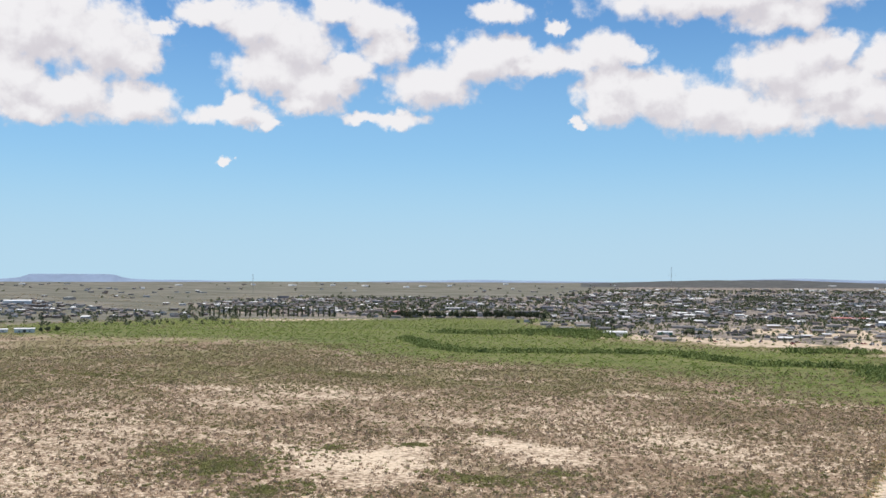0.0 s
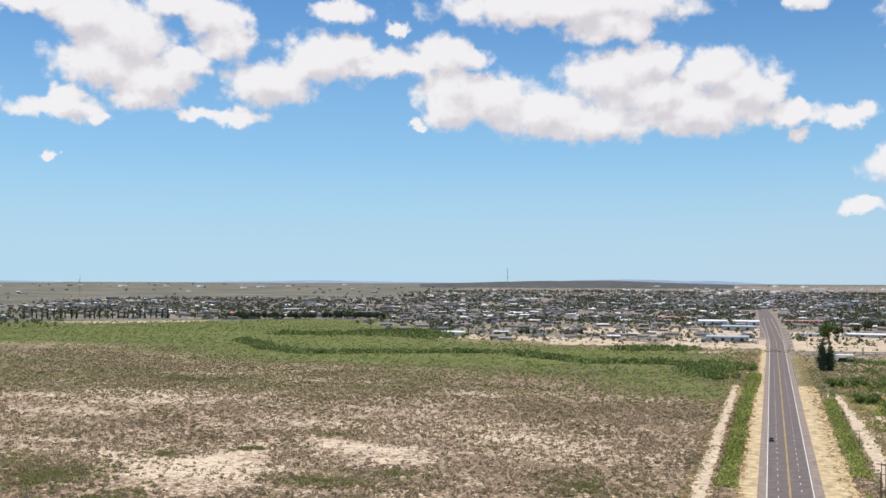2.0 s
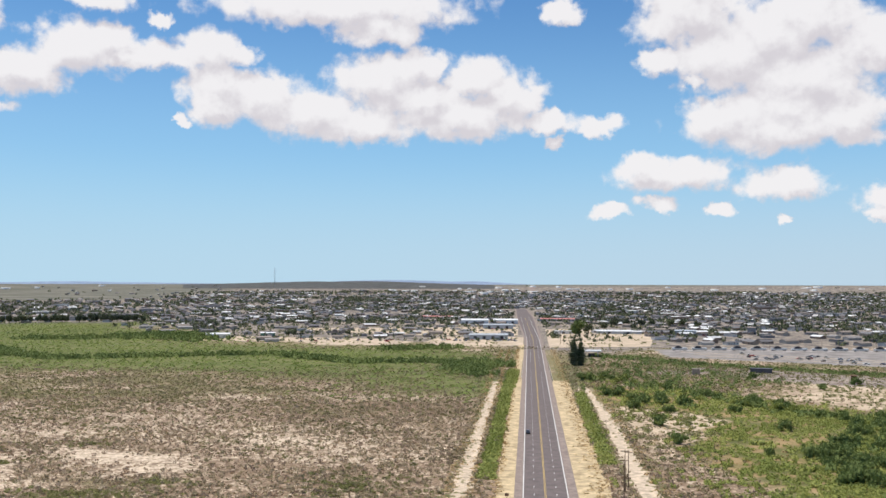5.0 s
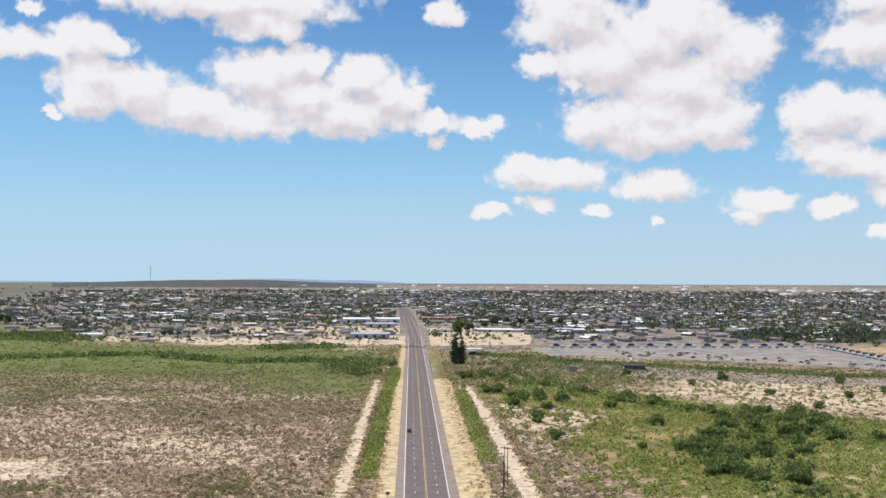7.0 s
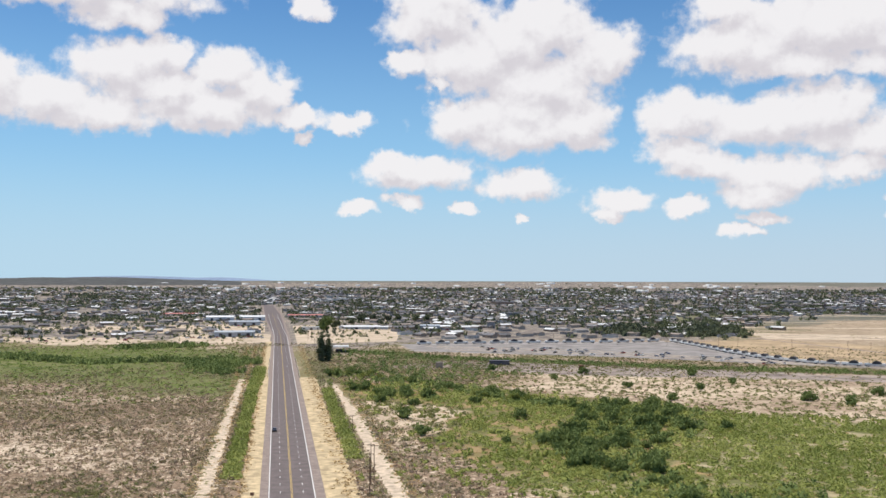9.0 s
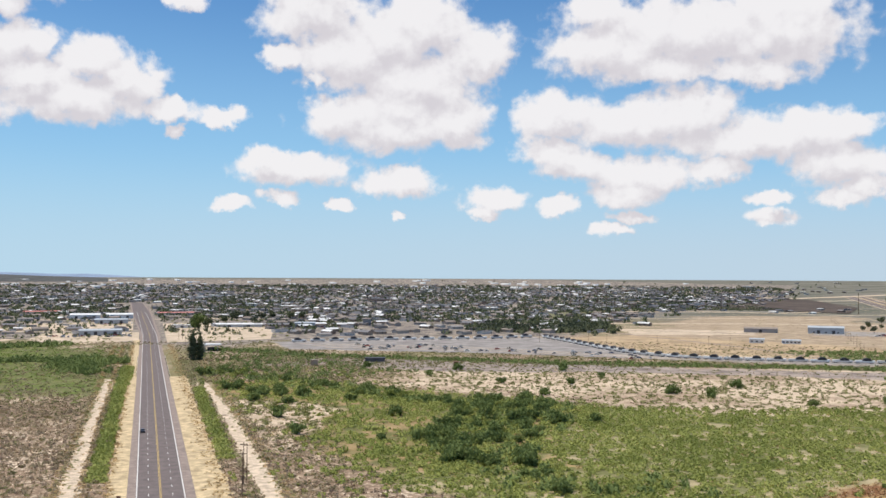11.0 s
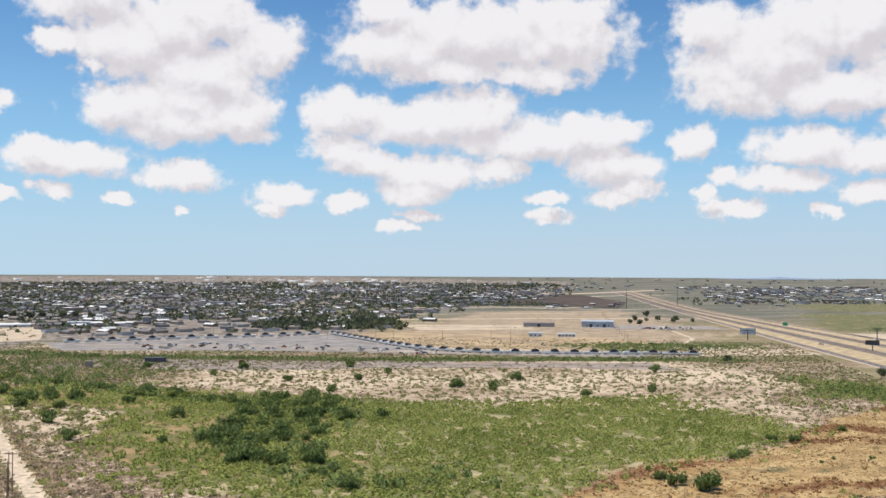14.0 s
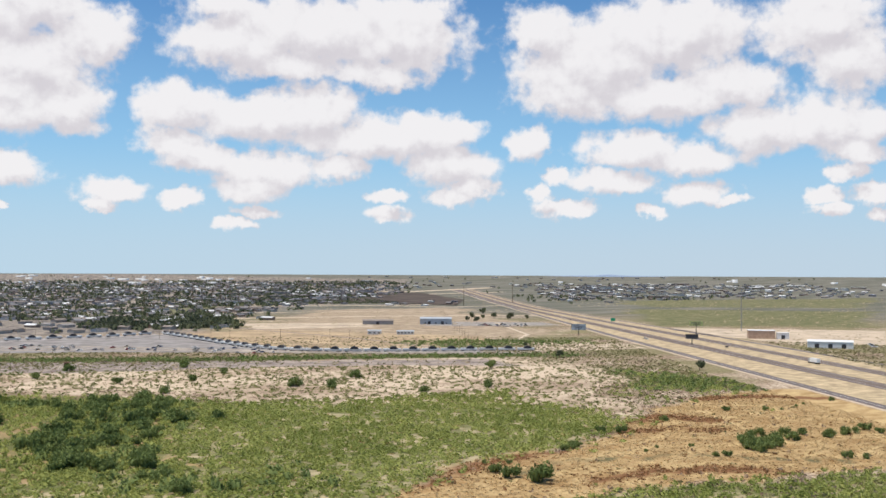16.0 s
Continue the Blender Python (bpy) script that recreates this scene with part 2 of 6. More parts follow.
SAND_A = [(-265, 336), (-238, 335), (-218, 331), (-211, 384), (-170, 318), (-169, 284), (-176, 261), (-214, 281)]
SAND_B = [(-193, 394), (-147, 386), (-125, 383), (-117, 341), (-147, 343), (-172, 357)]
SAND_C = [(-429, 464), (-359, 505), (-300, 504), (-305, 429), (-339, 396), (-389, 408)]
SAND_D = [(-257, 431), (-239, 479), (-192, 550), (-117, 456), (-164, 430), (-206, 426)]
SAND_E = [(-460, 354), (-407, 384), (-285, 309), (-259, 245), (-271, 209), (-420, 240)]
SAND_F = [(-119, 427), (-69, 422), (-37, 353), (-87, 342)]
CORE = [(163, 488), (203, 518), (218, 481), (189, 419), (158, 387), (146, 360), (144, 312), (150, 287), (177, 304), (180, 284), (172, 270), (117, 287),
        (112, 353), (117, 403)]
RIM = [(42, 719), (75, 674), (104, 617), (128, 562), (150, 521), (178, 504), (200, 478)]
RIM_TWO = [(42, 629), (65, 580), (84, 560)]
TAWNY_A = [(41, 665), (70, 630), (93, 572)]
TAWNY_B = [(158, 455), (160, 429), (148, 359), (150, 325), (155, 309), (161, 293)]
TAWNY_C = [(131, 314), (129, 291)]
RUST = [([(192, 251), (216, 262), (249, 269), (279, 269)], 5), ([(358, 304), (384, 301), (389, 282)], 9), ([(439, 337), (485, 321), (511, 291)], 7),
        ([(315, 287), (345, 280), (372, 261)], 5), ([(247, 225), (272, 221), (300, 206), (312, 191)], 5)]
GREY_GROUND = [(88, 759), (146, 831), (240, 790), (347, 701), (410, 649), (520, 590), (500, 530), (413, 600), (318, 641), (205, 678), (153, 726)]
SWALE = [(235, 245), (262, 253), (288, 242), (310, 233), (335, 200), (357, 181)]
FREEWAY = [(300, -50), (500, 215), (600, 375), (700, 500), (860, 700), (1107, 1030), (1333, 1360), (2000, 2330)]


def zones(x, y):
    z = {
        "marsh": zone(x, y, MARSH, 75), "thicket": zone(x, y, THICKET, 18), "green": zone(x, y, GREEN_EAST, 16),
        "barren": np.maximum(zone(x, y, BARREN, 22), zone(x, y, SAND_RIGHT, 10)), "dry": zone(x, y, DRY_FIELD, 9),
        "south": zone(x, y, GREEN_SOUTH, 10), "brush": zone(x, y, BRUSH_EAST, 14), "yard": zone(x, y, YARD, 6),
        "strip": zone(x, y, SCRUB_STRIP, 8, False, 14), "tan": 0.75 * zone(x, y, FIELD_TAN, 45), "field": np.max([zone(x, y, FIELD_GREEN, 14), 0.8 * zone(x, y, FIELD_EAST, 40), 0.65 * zone(x, y, FIELD_FAR, 50)], axis=0),
        "town": zone(x, y, TOWN, 60), "hedge": np.maximum(zone(x, y, HEDGE_A, 6, False, 9), zone(x, y, HEDGE_B, 8, False, 12)),
        "sand": np.max([zone(x, y, SAND_A, 10), zone(x, y, SAND_B, 10), 0.75 * zone(x, y, SAND_C, 25), 0.5 * zone(x, y, SAND_D, 30),
                        0.6 * zone(x, y, SAND_E, 25), 0.55 * zone(x, y, SAND_F, 20)], axis=0),
        "ditch": np.maximum(zone(x, y, DITCH_LEFT, 1.5), zone(x, y, DITCH_RIGHT, 1.5)), "grass": zone(x, y, GRASS_RIGHT, 3),
        "tawny": np.max([0.8 * zone(x, y, TAWNY_A, 5, False, 4), 0.85 * zone(x, y, TAWNY_B, 6, False, 2), 0.8 * zone(x, y, TAWNY_C, 5, False, 2)], axis=0),
        "core": zone(x, y, CORE, 7), "rim": np.maximum(zone(x, y, RIM, 5, False, 11), zone(x, y, RIM_TWO, 5, False, 7)),
        "rust": np.max([zone(x, y, q, 5, False, w) for q, w in RUST], axis=0), "swale": zone(x, y, SWALE, 4, False, 4), "grey": zone(x, y, GREY_GROUND, 10),
    }
    return z


# ---- materials ----
def material(name, rough=0.85, metal=0.0, spec=0.2):
    m = bpy.data.materials.new(name)
    m.use_nodes = True
    b = m.node_tree.nodes["Principled BSDF"]
    b.inputs["Roughness"].default_value, b.inputs["Metallic"].default_value = rough, metal
    b.inputs["Specular IOR Level"].default_value = spec
    return m, m.node_tree, b


def surface(name, col, vary=0.12, scale=0.4, rough=0.85, metal=0.0, per_object=0.0, per_island=0.0, spec=0.2):
    """A plain surface with grain at two sizes, and a shift of tone from thing to thing or from piece to piece."""
    m, t, b = material(name, rough, metal, spec)
    pos = node(t, "ShaderNodeNewGeometry").outputs["Position"]
    n1, n2 = noise_tex(t, pos, scale, 4.0), noise_tex(t, pos, scale * 9, 3.0)
    f = mth(t, "ADD", mth(t, "MULTIPLY", n1, 0.65), mth(t, "MULTIPLY", n2, 0.35))
    dark, light = tuple(c * (1 - 2.2 * vary) for c in col), tuple(min(1, c * (1 + 2.2 * vary)) for c in col)
    c = mixc(t, ramp(t, f, 0.3, 0.7), dark, light)
    if per_object:
        r = node(t, "ShaderNodeObjectInfo").outputs["Random"]
        c = mixc(t, 1.0, c, mixc(t, r, (1 - per_object,) * 3, (1 + per_object,) * 3), "MULTIPLY")
    if per_island:
        r = node(t, "ShaderNodeNewGeometry").outputs["Random Per Island"]
        c = mixc(t, 1.0, c, mixc(t, r, (1 - per_island,) * 3, (1 + per_island,) * 3), "MULTIPLY")
    t.links.new(c, b.inputs["Base Color"])
    return m


def foliage(name, col_a, col_b, patch=0.02):
    """Leaves: two greens, by island and in drifts over the ground; a little light comes through."""
    m, t, b = material(name, 0.75, 0.0, 0.15)
    g = node(t, "ShaderNodeNewGeometry")
    drift = noise_tex(t, g.outputs["Position"], patch, 3.0)
    f = mth(t, "ADD", mth(t, "MULTIPLY", g.outputs["Random Per Island"], 0.5), mth(t, "MULTIPLY", ramp(t, drift, 0.35, 0.65), 0.5))
    c = mixc(t, f, col_a, col_b)
    t.links.new(c, b.inputs["Base Color"])
    tr = node(t, "ShaderNodeBsdfTranslucent", c)
    mx = node(t, "ShaderNodeMixShader", 0.3, b.outputs[0], tr.outputs[0])
    t.links.new(mx.outputs[0], t.nodes["Material Output"].inputs[0])
    return m


# ---- ground sheet ----
def axis(mid, n, near, reach_lo, reach_hi):
    """Grid lines, close together round mid and wide apart far out."""
    u = np.linspace(-1, 1, n)
    s = near * np.sinh(u * np.arcsinh(5200 / near))
    return mid + np.where(s < 0, s * (reach_lo / 5200), s * (reach_hi / 5200))


def grid_mesh(name, gx, gy, z):
    nx, ny = len(gx), len(gy)
    X, Y = np.meshgrid(gx, gy)
    v = np.stack([X, Y, z(X, Y)], -1).reshape(-1, 3)
    i = np.arange((ny - 1) * (nx - 1))
    a = (i // (nx - 1)) * nx + i % (nx - 1)
    me = bpy.data.meshes.new(name)
    raw_mesh(me, v, np.stack([a, a + 1, a + nx + 1, a + nx], 1))
    return me, X.ravel(), Y.ravel()


def raw_mesh(me, verts, faces):
    n, k = faces.shape
    me.vertices.add(len(verts))
    me.vertices.foreach_set("co", np.asarray(verts, np.float32).ravel())
    me.loops.add(n * k)
    me.loops.foreach_set("vertex_index", np.asarray(faces, np.int32).ravel())
    me.polygons.add(n)
    me.polygons.foreach_set("loop_start", np.arange(0, n * k, k, dtype=np.int32))
    me.polygons.foreach_set("loop_total", np.full(n, k, dtype=np.int32))
    me.update(calc_edges=True)
    return me


GX, GY = axis(100, 410, 480, 5000, 4900), axis(450, 380, 400, 5400, 4500)
ground_me, VX, VY = grid_mesh("ground", GX, GY, ground_z)
Z = zones(VX, VY)
for name, keys in (("zone_a", ("marsh", "thicket", "green", "barren")), ("zone_b", ("dry", "yard", "town", "tan")),
                   ("zone_c", ("strip", "field", "hedge", "brush")), ("zone_d", ("sand", "tawny", "rust", "swale")), ("zone_e", ("grey", "core", "rim", "grass"))):
    layer = ground_me.color_attributes.new(name, "FLOAT_COLOR", "POINT")
    layer.data.foreach_set("color", np.stack([np.maximum(Z[k], Z["south"]) if k == "green" else np.maximum(Z[k], Z["grass"]) if k == "field" else np.maximum(Z[k], Z["ditch"]) if k == "hedge" else Z[k]
                                              for k in keys], 1).astype(np.float32).ravel())
for p in ground_me.polygons:
    p.use_smooth = True

ground_mat, t, b = material("ground_soil", 0.95, 0.0, 0.1)
pos = node(t, "ShaderNodeNewGeometry").outputs["Position"]
def attr(name):
    a = node(t, "ShaderNodeAttribute", attribute_name=name)
    s = node(t, "ShaderNodeSeparateColor", a.outputs["Color"])
    return s.outputs[0], s.outputs[1], s.outputs[2], a.outputs["Alpha"]


big, mid, fine = noise_tex(t, pos, 0.011, 5.0, 0.6), noise_tex(t, pos, 0.06, 5.0, 0.65), noise_tex(t, pos, 0.45, 5.0, 0.7)
speck = noise_tex(t, pos, 0.42, 5.0, 0.78)
grit = noise_tex(t, pos, 1.3, 3.0, 0.7)
stretched = vmt(t, "MULTIPLY", pos, (0.004, 0.016, 0.0))
drift = noise_tex(t, stretched, 1.0, 5.0, 0.6)
sand = mixc(t, ramp(t, fine, 0.3, 0.7), (0.52, 0.41, 0.295), (0.74, 0.62, 0.475))
litter = mixc(t, ramp(t, fine, 0.35, 0.65), (0.165, 0.118, 0.078), (0.33, 0.235, 0.16))
olive = mixc(t, ramp(t, fine, 0.35, 0.65), (0.13, 0.125, 0.052), (0.27, 0.23, 0.12))
bare = mth(t, "ADD", mth(t, "MULTIPLY", mid, 0.55), mth(t, "MULTIPLY", drift, 0.6))
sandy, tawny, rusty, swale = attr("zone_d")
bare = mth(t, "MULTIPLY_ADD", sandy, 0.15, bare)
bare = mth(t, "ADD", bare, mth(t, "MULTIPLY_ADD", speck, 1.7, -0.86))
bare = mth(t, "ADD", bare, mth(t, "MULTIPLY_ADD", grit, 0.5, -0.25))
c = mixc(t, ramp(t, bare, 0.56, 0.74), litter, sand)
far = node(t, "ShaderNodeVectorMath", vmt(t, "MULTIPLY", pos, (1.0, 1.0, 0.0)), operation="LENGTH").outputs[1]
lushness = mth(t, "ADD", big, ramp(t, far, 430.0, 760.0, -0.06, 0.1))
c = mixc(t, mth(t, "MULTIPLY", ramp(t, mth(t, "SUBTRACT", lushness, mth(t, "MULTIPLY", sandy, 0.3)), 0.5, 0.66), 0.85), c, olive)
# far plain: greyed base colours stand in for distance haze
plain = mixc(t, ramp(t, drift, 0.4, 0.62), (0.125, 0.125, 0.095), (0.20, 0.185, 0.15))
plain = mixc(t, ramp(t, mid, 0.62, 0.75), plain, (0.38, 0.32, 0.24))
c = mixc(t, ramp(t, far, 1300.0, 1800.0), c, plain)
grains = mth(t, "MULTIPLY_ADD", mid, 0.7, mth(t, "MULTIPLY", fine, 0.3))


def over(base, mask, col, hard=0.5):
    f = mth(t, "MULTIPLY_ADD", mth(t, "SUBTRACT", grains, 0.5), 1.6 * hard, mask)
    return mixc(t, mth(t, "MULTIPLY", ramp(t, f, 0.3, 0.7), ramp(t, mask, 0.02, 0.2)), base, col)


marsh, thicket, green, barren = attr("zone_a")
dry, yard, town, tan = attr("zone_b")
strip, field_m, hedge, brush = attr("zone_c")
c = over(c, town, mixc(t, ramp(t, mid, 0.4, 0.62), (0.12, 0.105, 0.095), (0.36, 0.305, 0.245)))
c = over(c, marsh, mixc(t, ramp(t, bare, 0.42, 0.66), (0.095, 0.12, 0.036), (0.185, 0.185, 0.075)))
c = over(c, green, mixc(t, ramp(t, mid, 0.4, 0.65), (0.15, 0.155, 0.06), (0.42, 0.345, 0.21)))
c = over(c, thicket, mixc(t, ramp(t, mid, 0.4, 0.62), (0.13, 0.135, 0.05), (0.33, 0.235, 0.12)))
c = over(c, barren, mixc(t, ramp(t, mth(t, "ADD", mth(t, "MULTIPLY", big, 0.7), mth(t, "MULTIPLY", mid, 0.5)), 0.48, 0.68), mixc(t, ramp(t, speck, 0.38, 0.62), (0.20, 0.14, 0.09), (0.44, 0.335, 0.235)), mixc(t, ramp(t, fine, 0.3, 0.7), (0.46, 0.355, 0.245), (0.66, 0.54, 0.40))))
straws = noise_tex(t, vmt(t, "MULTIPLY", pos, (0.05, 0.09, 0.0)), 1.0, 6.0, 0.7)
dry_col = mixc(t, ramp(t, straws, 0.36, 0.64), (0.34, 0.215, 0.095), (0.55, 0.40, 0.20))
dry_col = mixc(t, ramp(t, mth(t, "ADD", rusty, mth(t, "MULTIPLY_ADD", straws, 1.6, -0.8)), 0.35, 0.75), dry_col, (0.215, 0.105, 0.05))
dry_col = mixc(t, ramp(t, mth(t, "ADD", swale, mth(t, "MULTIPLY_ADD", straws, 1.4, -0.7)), 0.4, 0.8), dry_col, (0.15, 0.13, 0.065))
c = over(c, dry, mixc(t, 1.0, dry_col, mixc(t, fine, (0.72, 0.72, 0.72), (1.25, 1.25, 1.25)), "MULTIPLY"), 0.3)
grey_m, core_m, rim_m, grass_m = attr("zone_e")
c = over(c, grey_m, mixc(t, ramp(t, mid, 0.36, 0.62), (0.19, 0.155, 0.135), (0.37, 0.31, 0.26)))
c = over(c, grass_m, mixc(t, ramp(t, mid, 0.36, 0.62), (0.17, 0.19, 0.06), (0.34, 0.31, 0.14)))
c = over(c, tawny, mixc(t, ramp(t, straws, 0.36, 0.64), (0.25, 0.135, 0.06), (0.46, 0.31, 0.15)), 1.0)
c = over(c, tan, mixc(t, ramp(t, mid, 0.35, 0.65), (0.27, 0.205, 0.14), (0.44, 0.345, 0.24)))
c = over(c, field_m, mixc(t, ramp(t, mid, 0.4, 0.62), (0.12, 0.125, 0.055), (0.21, 0.19, 0.10)))
c = over(c, yard, mixc(t, ramp(t, mid, 0.35, 0.65), (0.21, 0.19, 0.178), (0.33, 0.305, 0.285)), 0.2)
c = over(c, strip, mixc(t, ramp(t, mid, 0.4, 0.6), (0.085, 0.085, 0.035), (0.2, 0.16, 0.09)))
c = over(c, brush, mixc(t, ramp(t, mid, 0.4, 0.6), (0.11, 0.115, 0.045), (0.19, 0.17, 0.08)))
c = over(c, hedge, (0.06, 0.09, 0.02), 0.3)
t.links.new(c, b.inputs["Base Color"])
bump = node(t, "ShaderNodeBump", 0.5, 0.6, fine)
bump.inputs["Height"].default_value = 0
t.links.new(fine, bump.inputs["Height"])
t.links.new(bump.outputs[0], b.inputs["Normal"])
ground = tagged(new("ground", ground_me), "sandy scrub plain with green marsh belts and dry grass", "ground", kind="structure")
ground_me.materials.append(ground_mat)


# ---- helpers for building ----
def part(name, bm, mat, parent=None, label=""):
    me = bpy.data.meshes.new(name)
    bm.to_mesh(me)
    bm.free()
    me.materials.append(mat)
    ob = new(name, me)
    if parent is not None:
        ob.parent = parent
    return tagged(ob, label)


def share(name, me, parent, m):
    ob = new(name, me)
    ob.parent, ob.matrix_basis = parent, m
    return ob


def thing(name, label, category, group="", at=None):
    ob = tagged(new(name), label, category, group)
    if at is not None:
        ob.matrix_basis = at
    return ob


def box(bm, x0, x1, y0, y1, z0, z1, bevel=0.0):
    r = bmesh.ops.create_cube(bm, size=1.0, matrix=Matrix.Translation(((x0 + x1) / 2, (y0 + y1) / 2, (z0 + z1) / 2))
                              @ Matrix.Diagonal((x1 - x0, y1 - y0, z1 - z0, 1)))
    if bevel:
        vs = set(r["verts"])
        bmesh.ops.bevel(bm, geom=[e for e in bm.edges if e.verts[0] in vs and e.verts[1] in vs], offset=bevel, segments=1, affect="EDGES")
    return bm


def tube(bm, p, q, r1, r2=None, seg=8):
    p, q = Vector(p), Vector(q)
    m = Matrix.Translation((p + q) / 2) @ (q - p).to_track_quat("Z", "Y").to_matrix().to_4x4()
    bmesh.ops.create_cone(bm, cap_ends=True, segments=seg, radius1=r1, radius2=r1 if r2 is None else r2, depth=(q - p).length, matrix=m)
    return bm


def ribbon(name, line, offs_a, offs_b, mat, lift, label, category, kind="structure", step=12.0, ragged=0.0, zf=None):
    """A strip along a plan line between two sideways offsets (right positive), laid lift above the ground."""
    pts = [Vector(p) for p in line]
    dense = []
    for p, q in zip(pts, pts[1:]):
        n = max(1, int((q - p).length / step))
        dense += [p.lerp(q, i / n) for i in range(n)]
    dense.append(pts[-1])
    bm = bmesh.new()
    rows = []
    for i, p in enumerate(dense):
        d = (dense[min(i + 1, len(dense) - 1)] - dense[max(i - 1, 0)]).normalized()
        side = Vector((d.y, -d.x))
        row = []
        for o in (offs_a, offs_b):
            o = o(p.y) if callable(o) else o
            if ragged:
                o += ragged * float(wobble(np.array(o * 9.0), np.array(p.y), 34, 8) + 0.6 * wobble(np.array(o * 5.0), np.array(p.y), 11, 9))
            w = p + side * o
            z = (zf(p.x, p.y) if zf else gz(w.x, w.y)) + lift
            row.append(bm.verts.new((w.x, w.y, z)))
        rows.append(row)
    for r0, r1 in zip(rows, rows[1:]):
        bm.faces.new((r0[0], r0[1], r1[1], r1[0]))
    bmesh.ops.recalc_face_normals(bm, faces=bm.faces)
    return tagged(part(name, bm, mat), label, category, kind=kind)


# ---- the highway ----
def road_z(x, y):
    """The highway rises slightly on its way into town."""
    return gz(x, y) + 0.5 * float(np.clip((y - 1450) / 500, 0, 1))


asphalt = surface("asphalt", (0.152, 0.125, 0.118), 0.10, 0.25, 0.9)
asphalt_old = surface("worn_asphalt", (0.265, 0.21, 0.18), 0.12, 0.3, 0.92)
paint_white = surface("white_road_paint", (0.72, 0.70, 0.66), 0.08, 2.0, 0.7)
paint_yellow = surface("yellow_road_paint", (0.52, 0.37, 0.13), 0.08, 2.0, 0.7)
dry_grass = surface("dry_verge_grass", (0.50, 0.39, 0.235), 0.2, 0.25, 0.95)
pale_sand = surface("pale_sand_track", (0.54, 0.435, 0.32), 0.18, 0.3, 0.95)
ditch_green = surface("ditch_grass", (0.14, 0.15, 0.045), 0.25, 0.3, 0.95)
ROAD = [(5.5, -3000), (5.5, 1160), (-2.5, 1625), (-7, 1871), (-18, 2290)]
ribbon("verge", [(5.5, 100), (5.5, 1080)], -16.5, -9, dry_grass, 0.03, "dry straw-coloured grass verge beside the highway", "verge", step=4, ragged=0.9)
ribbon("verge", [(5.5, 100), (5.5, 690)], 9, 22, dry_grass, 0.03, "dry straw-coloured grass verge beside the highway", "verge", step=4, ragged=1.1)
wide_at = lambda y: float(np.interp(y, [1160, 1625, 1871, 2290], [0, 5.0, 6.5, 3.5]))
shoulder = ribbon("shoulder", ROAD, lambda y: -10.3 - wide_at(y), lambda y: 10.7 + wide_at(y), asphalt_old, 0.06, "worn brownish asphalt shoulders of the highway", "road", zf=road_z)
road = ribbon("road", ROAD, lambda y: -7.6 - wide_at(y), lambda y: 7.6 + wide_at(y), asphalt, 0.10, "grey four lane asphalt highway leading into town", "road", zf=road_z)
for o, mat, w, nm in ((-7.3, paint_white, 0.16, "edge_line"), (7.3, paint_white, 0.16, "edge_line"),
                      (-0.2, paint_yellow, 0.09, "centre_line"), (0.2, paint_yellow, 0.09, "centre_line")):
    ribbon(nm, ROAD[:4], o - w, o + w, mat, 0.14, "painted line on the highway", "road marking", zf=road_z)
ribbon("road", [(2, 2620), (6, 3200), (18, 4300)], -8, 8, asphalt_old, 0.3, "pale street running through the far town", "road")
ribbon("cross_street", [(-330, 1575), (0, 1562), (340, 1590)], -7, 7, pale_sand, 0.12, "pale dusty cross street at the town's edge", "road")
ribbon("track", [(-23.5, 200), (-23, 316), (-23, 358), (-24, 455), (-23.5, 583), (-21, 680)], -3.6, 3.6, pale_sand, 0.04, "pale sandy track beside the highway", "track", step=4, ragged=1.5)
ribbon("track", [(39, 200), (39, 338), (41, 452), (36.5, 578), (35, 650)], -3.8, 3.8, pale_sand, 0.04, "pale sandy service track", "track", step=4, ragged=1.3)


# ---- growth ----
def leaf_tris(n, size, rng, upright=0.45):
    """Loose leafy triangles spread over a rounded, uneven mass: radius 1, height 0 to 1."""
    d = rng.normal(size=(n, 3))
    d /= np.linalg.norm(d, axis=1)[:, None]
    c = d * (rng.uniform(0.7, 1.08, n) * (1 + 0.15 * np.sin(d[:, 0] * 4 + rng.uniform(0, 6))))[:, None]
    c[:, 2] = 0.5 + 0.5 * c[:, 2]
    a, b2 = rng.normal(size=(n, 3)), rng.normal(size=(n, 3))
    a[:, 2] *= upright
    b2[:, 2] *= upright
    a /= np.linalg.norm(a, axis=1)[:, None]
    b2 -= a * (a * b2).sum(1)[:, None]
    b2 /= np.linalg.norm(b2, axis=1)[:, None]
    s_ = size * rng.uniform(0.6, 1.3, n)[:, None]
    tri = np.stack([c - a * s_ - b2 * s_ * 0.6, c + a * s_ - b2 * s_ * 0.6, c + b2 * s_], 1)
    tri[:, :, 2] = np.maximum(tri[:, :, 2], 0.0)
    return tri.reshape(-1, 3), np.arange(n * 3).reshape(-1, 3)


